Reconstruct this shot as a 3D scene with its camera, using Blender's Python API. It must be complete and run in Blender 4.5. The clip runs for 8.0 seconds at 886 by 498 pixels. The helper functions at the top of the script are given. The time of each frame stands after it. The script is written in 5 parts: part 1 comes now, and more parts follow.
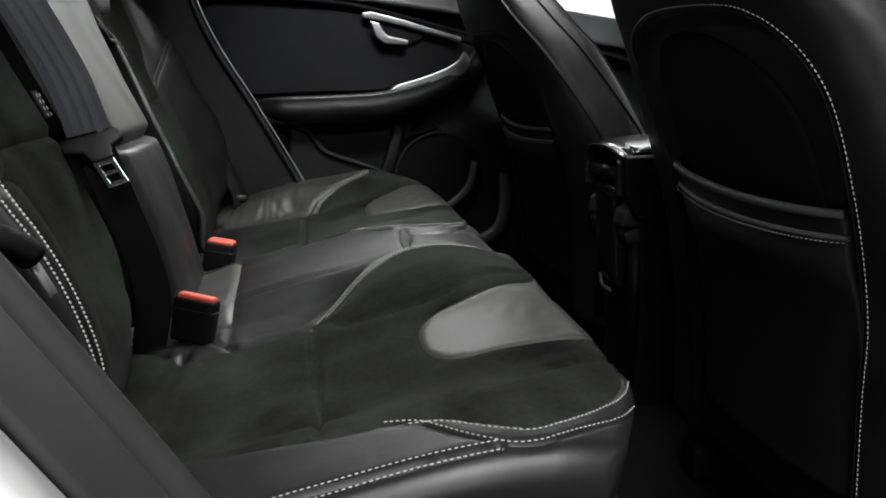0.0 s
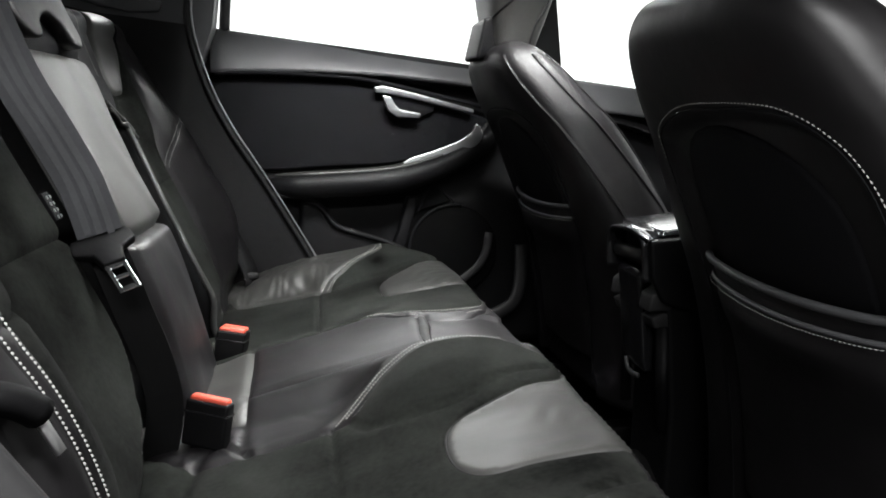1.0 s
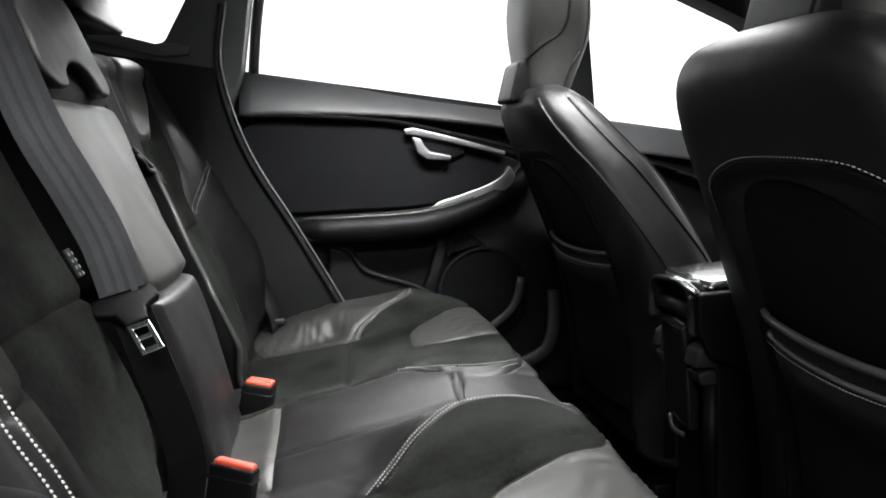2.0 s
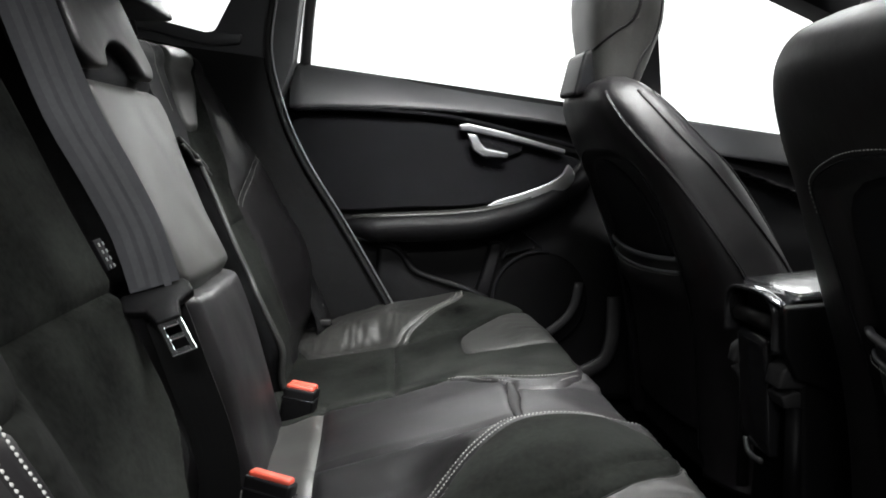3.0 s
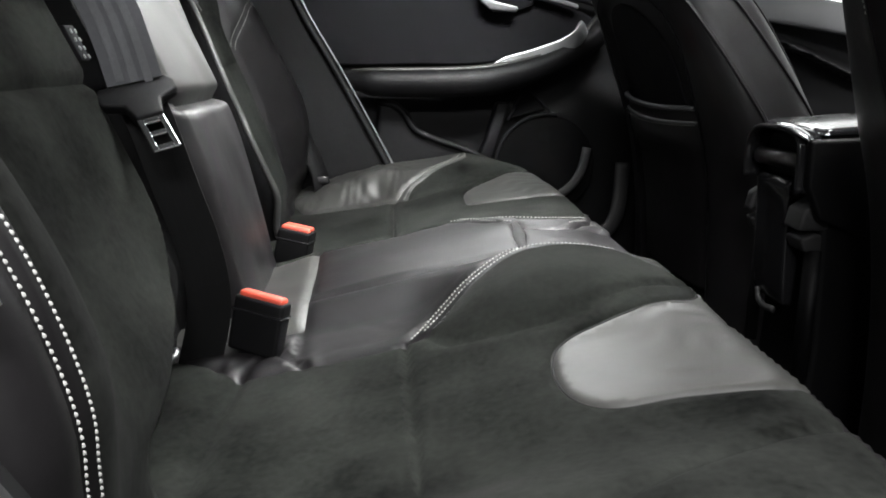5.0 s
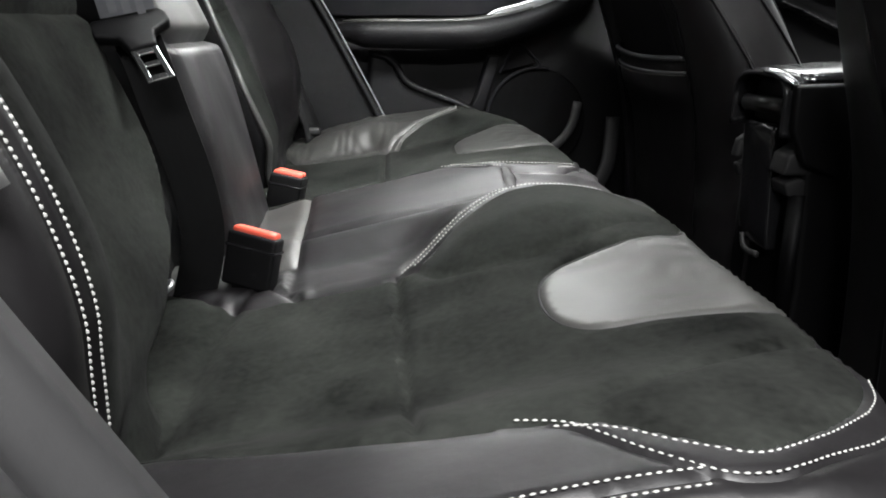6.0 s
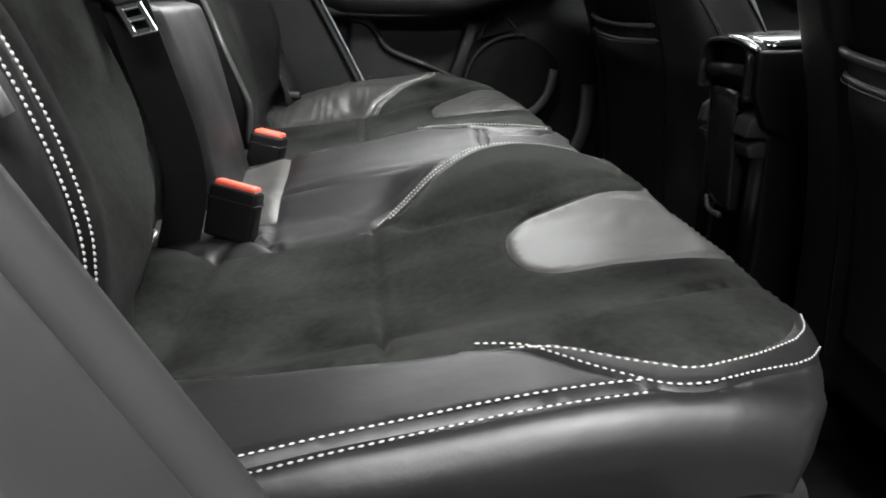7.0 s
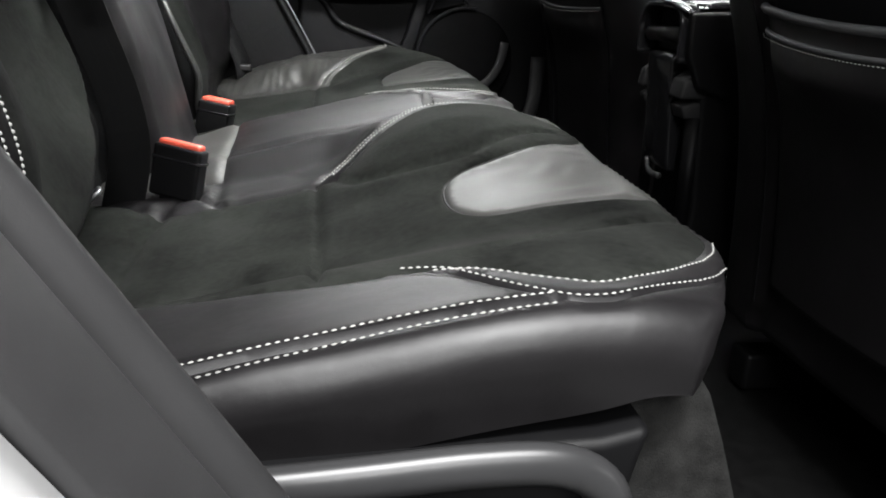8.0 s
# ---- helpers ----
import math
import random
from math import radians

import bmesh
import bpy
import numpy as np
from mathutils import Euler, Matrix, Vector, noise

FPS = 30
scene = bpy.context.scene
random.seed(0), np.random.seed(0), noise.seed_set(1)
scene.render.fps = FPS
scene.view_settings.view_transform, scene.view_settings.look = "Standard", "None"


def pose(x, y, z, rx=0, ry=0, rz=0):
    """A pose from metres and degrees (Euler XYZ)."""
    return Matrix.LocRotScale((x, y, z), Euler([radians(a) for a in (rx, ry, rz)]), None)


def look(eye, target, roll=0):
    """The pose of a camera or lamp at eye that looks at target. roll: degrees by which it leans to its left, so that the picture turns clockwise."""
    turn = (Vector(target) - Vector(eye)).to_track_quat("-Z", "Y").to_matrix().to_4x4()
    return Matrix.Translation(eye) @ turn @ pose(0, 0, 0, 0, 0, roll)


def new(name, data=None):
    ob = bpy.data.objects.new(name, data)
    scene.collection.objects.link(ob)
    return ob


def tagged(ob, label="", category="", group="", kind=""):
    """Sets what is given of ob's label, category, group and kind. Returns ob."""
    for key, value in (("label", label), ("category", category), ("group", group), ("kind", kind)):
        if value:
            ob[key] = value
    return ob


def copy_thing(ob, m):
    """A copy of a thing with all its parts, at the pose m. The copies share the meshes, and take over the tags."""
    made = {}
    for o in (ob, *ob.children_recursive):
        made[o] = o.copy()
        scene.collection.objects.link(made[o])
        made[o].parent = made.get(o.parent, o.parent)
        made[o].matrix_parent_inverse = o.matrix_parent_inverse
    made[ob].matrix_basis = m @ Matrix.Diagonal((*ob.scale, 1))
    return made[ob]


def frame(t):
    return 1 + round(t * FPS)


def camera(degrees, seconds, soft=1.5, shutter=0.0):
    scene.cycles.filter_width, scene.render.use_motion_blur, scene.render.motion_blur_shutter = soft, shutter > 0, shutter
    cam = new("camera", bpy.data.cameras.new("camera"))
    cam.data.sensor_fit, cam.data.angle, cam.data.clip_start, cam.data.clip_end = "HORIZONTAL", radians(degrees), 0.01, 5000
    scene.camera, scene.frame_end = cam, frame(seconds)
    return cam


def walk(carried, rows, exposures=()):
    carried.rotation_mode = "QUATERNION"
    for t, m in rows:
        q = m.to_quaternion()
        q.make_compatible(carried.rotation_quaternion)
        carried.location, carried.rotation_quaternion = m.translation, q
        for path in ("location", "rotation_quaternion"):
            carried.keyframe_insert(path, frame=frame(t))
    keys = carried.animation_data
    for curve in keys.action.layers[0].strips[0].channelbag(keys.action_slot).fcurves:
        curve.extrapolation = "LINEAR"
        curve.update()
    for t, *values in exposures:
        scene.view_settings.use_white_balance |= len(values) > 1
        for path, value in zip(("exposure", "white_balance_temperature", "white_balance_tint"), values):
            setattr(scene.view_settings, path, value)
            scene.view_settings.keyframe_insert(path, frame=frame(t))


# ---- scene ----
cam = camera(58.6, 8.0, soft=1.8)
METRES, EYE, TILT, LEAN, TURN = 0.46, 0.90, -14.0, 0.0, -11.0
ROWS = [
    (0.0, 0.0, 0.0, 0.0, 0.0, 0.0, -0.0),
    (0.5, -0.0155, 0.036, 0.0532, -0.22, 1.36, 0.55),
    (1.0, -0.0443, 0.0788, 0.1176, 0.45, 3.71, 0.78),
    (1.5, -0.0589, 0.1043, 0.167, 0.89, 5.67, 1.03),
    (3.0, -0.1054, 0.35, 0.1941, 5.61, 6.33, -1.19),
    (3.5, -0.1072, 0.4086, 0.1529, 5.98, 4.93, -1.66),
    (4.0, -0.1147, 0.4578, 0.0986, 5.99, 3.38, -1.83),
    (4.5, -0.1257, 0.4838, 0.0476, 5.77, 1.23, -2.24),
    (6.0, -0.1162, 0.4537, -0.0604, 4.85, -2.88, -2.85),
    (6.5, -0.1193, 0.4206, -0.0857, 4.33, -3.99, -3.18),
    (7.0, -0.091, 0.3742, -0.0991, 3.52, -4.72, -3.35),
    (7.5, -0.0738, 0.3289, -0.1344, 2.78, -4.41, -4.02),
    (8.0, -0.0346, 0.3231, -0.1668, 0.91, -5.5, -2.76),
]
walk(cam, [(t, pose(0, 0, EYE, TILT, LEAN, TURN) @ pose(METRES * x, METRES * y, METRES * z, 90 + pitch, roll, yaw)) for t, x, y, z, yaw, pitch, roll in ROWS],
     exposures=[(0.0, -0.85), (0.8, -0.42), (1.5, 0.0), (3.0, -0.40), (3.7, -0.38), (4.5, -0.06), (6.0, 0.18), (7.0, 0.14), (8.0, 0.02)])

# ---- light: a bright white showroom round the car ----
world = bpy.data.worlds.new("showroom_light")
scene.world = world
world.use_nodes = True
world.node_tree.nodes["Background"].inputs["Color"].default_value = (1.0, 1.0, 1.0, 1)
world.node_tree.nodes["Background"].inputs["Strength"].default_value = 2.2


def area_lamp(name, place, target, width, depth, power, colour=(1, 1, 1)):
    data = bpy.data.lights.new(name, "AREA")
    data.shape, data.size, data.size_y, data.energy, data.color = "RECTANGLE", width, depth, power, colour
    ob = new(name, data)
    ob.matrix_world = look(place, target)
    return tagged(ob, "unseen white area lamp added to light the car", "lamp", "showroom lamps")


# Lamps out of view, added and tuned to light seats, belt and far side.
area_lamp("unseen_lamp", (0.4, -1.05, 3.85), (0.1, 0.6, 0.6), 2.0, 1.0, 400)
area_lamp("unseen_lamp", (-0.2, -2.6, 2.75), (-0.2, 1.3, 1.0), 2.4, 0.9, 128)
area_lamp("unseen_lamp", (0.8, 4.2, 2.6), (-0.2, 1.1, 0.8), 2.6, 1.2, 160)
area_lamp("unseen_lamp", (1.20, 1.45, 3.4), (-0.1, 1.1, 0.75), 1.2, 1.2, 210)
area_lamp("unseen_lamp", (-0.05, 0.90, 4.0), (0.1, 1.4, 0.6), 0.9, 0.9, 110)


# ---- materials ----
def material(name, base, rough=0.5, metal=0.0, vary=0.25, vary_scale=18.0, grain=0.0, grain_scale=900.0, cells=0.0,
             cell_scale=700.0, sheen=0.0, spec=0.5, rough_vary=0.08, creases=0.0, crease_scale=30.0, coat=0.0):
    m = bpy.data.materials.new(name)
    m.use_nodes = True
    t = m.node_tree
    b = t.nodes["Principled BSDF"]
    link = t.links.new
    co = t.nodes.new("ShaderNodeTexCoord").outputs["Object"]

    def noise_of(scale, detail=4.0):
        n = t.nodes.new("ShaderNodeTexNoise")
        n.inputs["Scale"].default_value, n.inputs["Detail"].default_value = scale, detail
        link(co, n.inputs["Vector"])
        return n.outputs["Fac"]

    big, fine = noise_of(vary_scale), noise_of(vary_scale * 14, 3.0)
    mean = t.nodes.new("ShaderNodeMath")
    mean.operation = "MULTIPLY_ADD"
    mean.inputs[1].default_value = 0.4
    link(fine, mean.inputs[0]), link(big, mean.inputs[2])
    ramp = t.nodes.new("ShaderNodeMapRange")
    ramp.inputs["From Min"].default_value, ramp.inputs["From Max"].default_value = 0.4, 1.0
    ramp.inputs["To Min"].default_value, ramp.inputs["To Max"].default_value = 1 - vary, 1 + vary
    link(mean.outputs[0], ramp.inputs["Value"])
    tint = t.nodes.new("ShaderNodeMix")
    tint.data_type, tint.blend_type = "RGBA", "MULTIPLY"
    tint.inputs["Factor"].default_value = 1.0
    tint.inputs["A"].default_value = (*base, 1)
    link(ramp.outputs[0], tint.inputs["B"])
    link(tint.outputs["Result"], b.inputs["Base Color"])
    rr = t.nodes.new("ShaderNodeMapRange")
    rr.inputs["To Min"].default_value, rr.inputs["To Max"].default_value = rough - rough_vary, min(1.0, rough + rough_vary)
    link(big, rr.inputs["Value"]), link(rr.outputs[0], b.inputs["Roughness"])
    b.inputs["Metallic"].default_value, b.inputs["Specular IOR Level"].default_value = metal, spec
    b.inputs["Sheen Weight"].default_value, b.inputs["Sheen Roughness"].default_value = sheen, 0.45
    b.inputs["Coat Weight"].default_value = coat
    last = None
    for strength, source, dist in ((grain, noise_of(grain_scale, 3.0) if grain else None, 0.0006),
                                   (creases, noise_of(crease_scale, 5.0) if creases else None, 0.006)):
        if source:
            bump = t.nodes.new("ShaderNodeBump")
            bump.inputs["Strength"].default_value, bump.inputs["Distance"].default_value = strength, dist
            link(source, bump.inputs["Height"])
            if last:
                link(last, bump.inputs["Normal"])
            last = bump.outputs[0]
    if cells:
        v = t.nodes.new("ShaderNodeTexVoronoi")
        v.feature = "DISTANCE_TO_EDGE"
        v.inputs["Scale"].default_value = cell_scale
        link(co, v.inputs["Vector"])
        bump = t.nodes.new("ShaderNodeBump")
        bump.inputs["Strength"].default_value, bump.inputs["Distance"].default_value = cells, 0.0006
        link(v.outputs["Distance"], bump.inputs["Height"])
        if last:
            link(last, bump.inputs["Normal"])
        last = bump.outputs[0]
    if last:
        link(last, b.inputs["Normal"])
    return m


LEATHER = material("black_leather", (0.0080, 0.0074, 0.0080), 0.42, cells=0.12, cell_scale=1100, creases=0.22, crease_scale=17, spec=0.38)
# Grey leather; on the far bolster it is a lit copy of LEATHER.
LEATHER_GREY = material("charcoal_and_lit_leather", (0.029, 0.029, 0.027), 0.46, cells=0.10, cell_scale=1100, creases=0.10, crease_scale=16, spec=0.55)
SUEDE = material("black_suede", (0.0125, 0.0134, 0.0120), 1.0, vary=0.9, vary_scale=11, grain=0.5, grain_scale=1500, sheen=0.015, spec=0.03)
PLASTIC = material("black_plastic", (0.0030, 0.0030, 0.0034), 0.55, cells=0.15, cell_scale=1100, vary=0.15, spec=0.19)
TRIM_GREY = material("grey_trim_plastic", (0.016, 0.0158, 0.0165), 0.60, grain=0.10, grain_scale=1100, vary=0.15)
PILLAR = material("dark_pillar_plastic", (0.0055, 0.0055, 0.0058), 0.62, grain=0.3, grain_scale=1100, vary=0.15, spec=0.16)
GLOSS = material("gloss_black_plastic", (0.012, 0.012, 0.013), 0.16, vary=0.1)
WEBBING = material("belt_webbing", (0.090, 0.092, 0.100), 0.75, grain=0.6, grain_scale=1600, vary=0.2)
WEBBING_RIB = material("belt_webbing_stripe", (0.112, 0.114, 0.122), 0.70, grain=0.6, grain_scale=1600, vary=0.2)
# Same webbing as above, with the shade it hangs in put into the colour.
WEBBING_SHADED = material("shaded_belt_webbing", (0.0045, 0.0045, 0.0048), 0.7, grain=0.6, grain_scale=1600, spec=0.22)
RED = material("red_button", (0.62, 0.085, 0.05), 0.4, vary=0.1)
CHROME = material("satin_chrome", (0.78, 0.79, 0.80), 0.22, metal=1.0, vary=0.05)
SATIN = material("satin_metal", (0.56, 0.57, 0.58), 0.40, metal=1.0, vary=0.05)
SATIN_DARK = material("dark_satin_metal", (0.10, 0.10, 0.098), 0.32, metal=1.0, vary=0.1)
NICKEL = material("bright_nickel", (0.92, 0.92, 0.92), 0.50, metal=1.0, vary=0.03)
# Pillar trim lightened to carry the light on its upper part.
TRIM_LIT = material("lit_upper_trim", (0.055, 0.056, 0.059), 0.42, grain=0.3, grain_scale=1100, vary=0.15, spec=0.5)
THREAD = material("white_thread", (0.33, 0.33, 0.315), 0.8, vary=0.15, vary_scale=60)
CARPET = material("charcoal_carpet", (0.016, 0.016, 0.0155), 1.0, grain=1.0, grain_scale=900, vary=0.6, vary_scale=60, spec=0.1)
LINING = material("black_headlining", (0.025, 0.025, 0.025), 0.95, grain=0.3, vary=0.08)
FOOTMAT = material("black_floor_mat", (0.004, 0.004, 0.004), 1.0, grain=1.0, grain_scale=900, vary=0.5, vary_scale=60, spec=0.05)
LIGHT_BLOCK = material("dark_light_block", (0.06, 0.06, 0.06), 0.8, vary=0.1, vary_scale=2)
WAIST = material("grey_soft_trim", (0.062, 0.063, 0.066), 0.50, cells=0.25, cell_scale=700, vary=0.12)
SILL = material("satin_black_plastic", (0.030, 0.030, 0.031), 0.34, vary=0.1)
PAINT = material("white_car_paint", (0.80, 0.80, 0.80), 0.25, vary=0.03, coat=0.6)
RUBBER = material("black_rubber", (0.007, 0.007, 0.007), 0.6, vary=0.2, spec=0.3)
CLOTH = material("black_door_cloth", (0.0050, 0.0050, 0.0060), 0.80, grain=0.6, grain_scale=1500, spec=0.15)
# Speaker cloth; its near-black also stands in for shade in the backrest gap.
NET_AND_SHADE = material("speaker_cloth_and_gap_shade", (0.002, 0.002, 0.0021), 0.95, grain=0.8, grain_scale=1800, spec=0.1)
SHOWFLOOR = material("grey_showroom_floor", (0.07, 0.07, 0.07), 0.4, vary=0.05, vary_scale=2)

GLASS = bpy.data.materials.new("window_glass")
GLASS.use_nodes = True
_g = GLASS.node_tree.nodes["Principled BSDF"]
_g.inputs["Base Color"].default_value, _g.inputs["Roughness"].default_value = (0.95, 0.97, 0.96, 1), 0.0
_g.inputs["Transmission Weight"].default_value, _g.inputs["IOR"].default_value = 1.0, 1.05


# ---- mesh helpers ----
def part(name, geo, mat, parent=None, label="", smooth=True):
    """Links a bmesh, or a pair (vertices, faces), as one mesh object under a thing or a part."""
    me = bpy.data.meshes.new(name)
    if isinstance(geo, tuple):
        me.from_pydata([tuple(v) for v in geo[0]], [], [tuple(f) for f in geo[1]])
    else:
        geo.to_mesh(me)
        geo.free()
    me.materials.append(mat)
    if smooth:
        me.polygons.foreach_set("use_smooth", [True] * len(me.polygons))
    ob = new(name, me)
    ob.parent = parent
    if label:
        tagged(ob, label)
    return ob


def thing(name, label, category, group="", kind=""):
    return tagged(new(name), label, category, group, kind)


def crease(ob, degrees=35):
    """Sharp where faces meet at a steep angle."""
    ob.data.set_sharp_from_angle(angle=radians(degrees))
    return ob


def box(centre, size, bevel=0.004, turn=(0, 0, 0), seg=2):
    bm = bmesh.new()
    bmesh.ops.create_cube(bm, size=1.0, matrix=pose(*centre, *turn) @ Matrix.Diagonal((*size, 1)))
    if bevel:
        bmesh.ops.bevel(bm, geom=bm.edges[:], offset=min(bevel, min(size) * 0.45), segments=seg, affect="EDGES", profile=0.6)
    return bm


def prism(points, axis, lo, hi, bevel=0.003, seg=2):
    """A flat outline thickened along an axis: points are the other two coordinates, in order."""
    at = {"x": lambda p, c: (c, p[0], p[1]), "y": lambda p, c: (p[0], c, p[1]), "z": lambda p, c: (p[0], p[1], c)}[axis]
    bm = bmesh.new()
    face = bm.faces.new([bm.verts.new(at(p, lo)) for p in points])
    top = bmesh.ops.extrude_face_region(bm, geom=[face])["geom"]
    shift = Vector(at((0, 0), hi - lo))
    for v in top:
        if isinstance(v, bmesh.types.BMVert):
            v.co += shift
    bmesh.ops.recalc_face_normals(bm, faces=bm.faces[:])
    if bevel:
        rim = [e for e in bm.edges if len(e.link_faces) == 2 and e.calc_face_angle(0) > 0.6]
        bmesh.ops.bevel(bm, geom=rim, offset=bevel, segments=seg, affect="EDGES", profile=0.6)
    return bm


def spline(points, step=0.005, closed=False):
    """Points along a smooth line through the given ones, about a step apart."""
    p = [np.array(q, float) for q in points]
    n, out = len(p), []
    for i in range(n if closed else n - 1):
        if closed:
            a, b, c, d = p[i - 1], p[i], p[(i + 1) % n], p[(i + 2) % n]
        else:
            b, c = p[i], p[i + 1]
            a, d = p[i - 1] if i else 2 * b - c, p[i + 2] if i + 2 < n else 2 * c - b
        k = max(2, int(np.linalg.norm(c - b) / step))
        for s in np.arange(k) / k:
            out.append(0.5 * (2 * b + (c - a) * s + (2 * a - 5 * b + 4 * c - d) * s * s + (3 * b - a - 3 * c + d) * s ** 3))
    if not closed:
        out.append(p[-1])
    return np.array(out)


def loft(rings, caps=True):
    n = len(rings[0])
    verts = [v for ring in rings for v in ring]
    faces = [(r * n + i, r * n + (i + 1) % n, (r + 1) * n + (i + 1) % n, (r + 1) * n + i) for r in range(len(rings) - 1) for i in range(n)]
    if caps:
        faces += [tuple(range(n))[::-1], tuple(range((len(rings) - 1) * n, len(rings) * n))]
    return verts, faces


def sweep(path, profile, up=(0, 0, 1), scale=None):
    """A profile of (side, up) offsets carried along a path."""
    path, rings = np.array(path, float), []
    way = np.gradient(path, axis=0)
    for i, (p, d) in enumerate(zip(path, way)):
        d = d / np.linalg.norm(d)
        side = np.cross(d, up)
        side /= np.linalg.norm(side)
        over = np.cross(side, d)
        k = 1 if scale is None else scale[i]
        rings.append([p + side * a * k + over * b * k for a, b in profile])
    return loft(rings)


def disc_profile(r, n=8, flat=1.0):
    return [(r * math.cos(2 * math.pi * i / n), r * flat * math.sin(2 * math.pi * i / n)) for i in range(n)]


def surface(f, us, vs, thick=0.0):
    """A sheet f(u, v) -> point over two lists of values, with thickness along its normal if asked."""
    nu, nv = len(us), len(vs)
    verts = [Vector(f(u, v)) for u in us for v in vs]
    faces = [(i * nv + j, (i + 1) * nv + j, (i + 1) * nv + j + 1, i * nv + j + 1) for i in range(nu - 1) for j in range(nv - 1)]
    if thick:
        bm = bmesh.new()
        bv = [bm.verts.new(v) for v in verts]
        for q in faces:
            bm.faces.new([bv[k] for k in q])
        bm.normal_update()
        bmesh.ops.solidify(bm, geom=bm.faces[:], thickness=thick)
        bmesh.ops.recalc_face_normals(bm, faces=bm.faces[:])
        return bm
    return verts, faces


def step_up(a, b, x):
    s = np.clip((x - a) / (b - a), 0, 1)
    return s * s * (3 - 2 * s)


def profile(xs, ys):
    """A smooth curve through some heights, as a function."""
    dense = spline(list(zip(xs, ys)), (xs[-1] - xs[0]) / 300)
    return lambda x: np.interp(x, dense[:, 0], dense[:, 1])


def inside(poly, a, b):
    """Which of the points (a, b) lie in the outline."""
    poly = np.asarray(poly, float)
    hit = np.zeros(len(a), bool)
    for (x0, y0), (x1, y1) in zip(poly, np.roll(poly, -1, 0)):
        if y0 != y1:
            hit ^= ((y0 > b) != (y1 > b)) & (a < (x1 - x0) * (b - y0) / (y1 - y0) + x0)
    return hit


# ---- upholstery: padded panels sewn together along seams ----
def pillow(core, r, top, place, taper=0.0, reach=9.0):
    """A padded form: flat coordinates inside the core lie on top(a, b); outside it they roll over an edge of radius r and run down."""
    a0, a1, b0, b1 = core

    def f(a, b):
        qa, qb = np.clip(a, a0, a1), np.clip(b, b0, b1)
        oa, ob = a - qa, b - qb
        o = np.hypot(oa, ob)
        if reach < 1:
            k = np.minimum(1, 0.098 / np.maximum(o, 1e-9))
            oa, ob, o = oa * k, ob * k, o * k
        bend = np.minimum(o / r, math.pi / 2)
        limit = reach * (1 - (0.72 * step_up(0.05, 0.30, a) if reach < 1 else 0))
        rest = limit * np.tanh(np.maximum(o - r * math.pi / 2, 0) / limit)
        out = r * np.sin(bend) - rest * taper * (0.2 + 0.8 * np.abs(oa) / np.maximum(o, 1e-9))
        drop = r * (1 - np.cos(bend)) + rest
        if reach < 1:
            out = out - (np.maximum(out - 0.016, 0) + 0.30 * np.maximum(drop - 0.010, 0)) * np.abs(oa) / np.maximum(o, 1e-9)
        s = out / np.maximum(o, 1e-9)
        return place(qa + oa * s, qb + ob * s, top(qa, qb) - drop)
    return f


def normals(f, a, b, e=0.0015):
    n = np.cross(f(a + e, b) - f(a - e, b), f(a, b + e) - f(a, b - e))
    return n / np.maximum(np.linalg.norm(n, axis=1, keepdims=True), 1e-12)


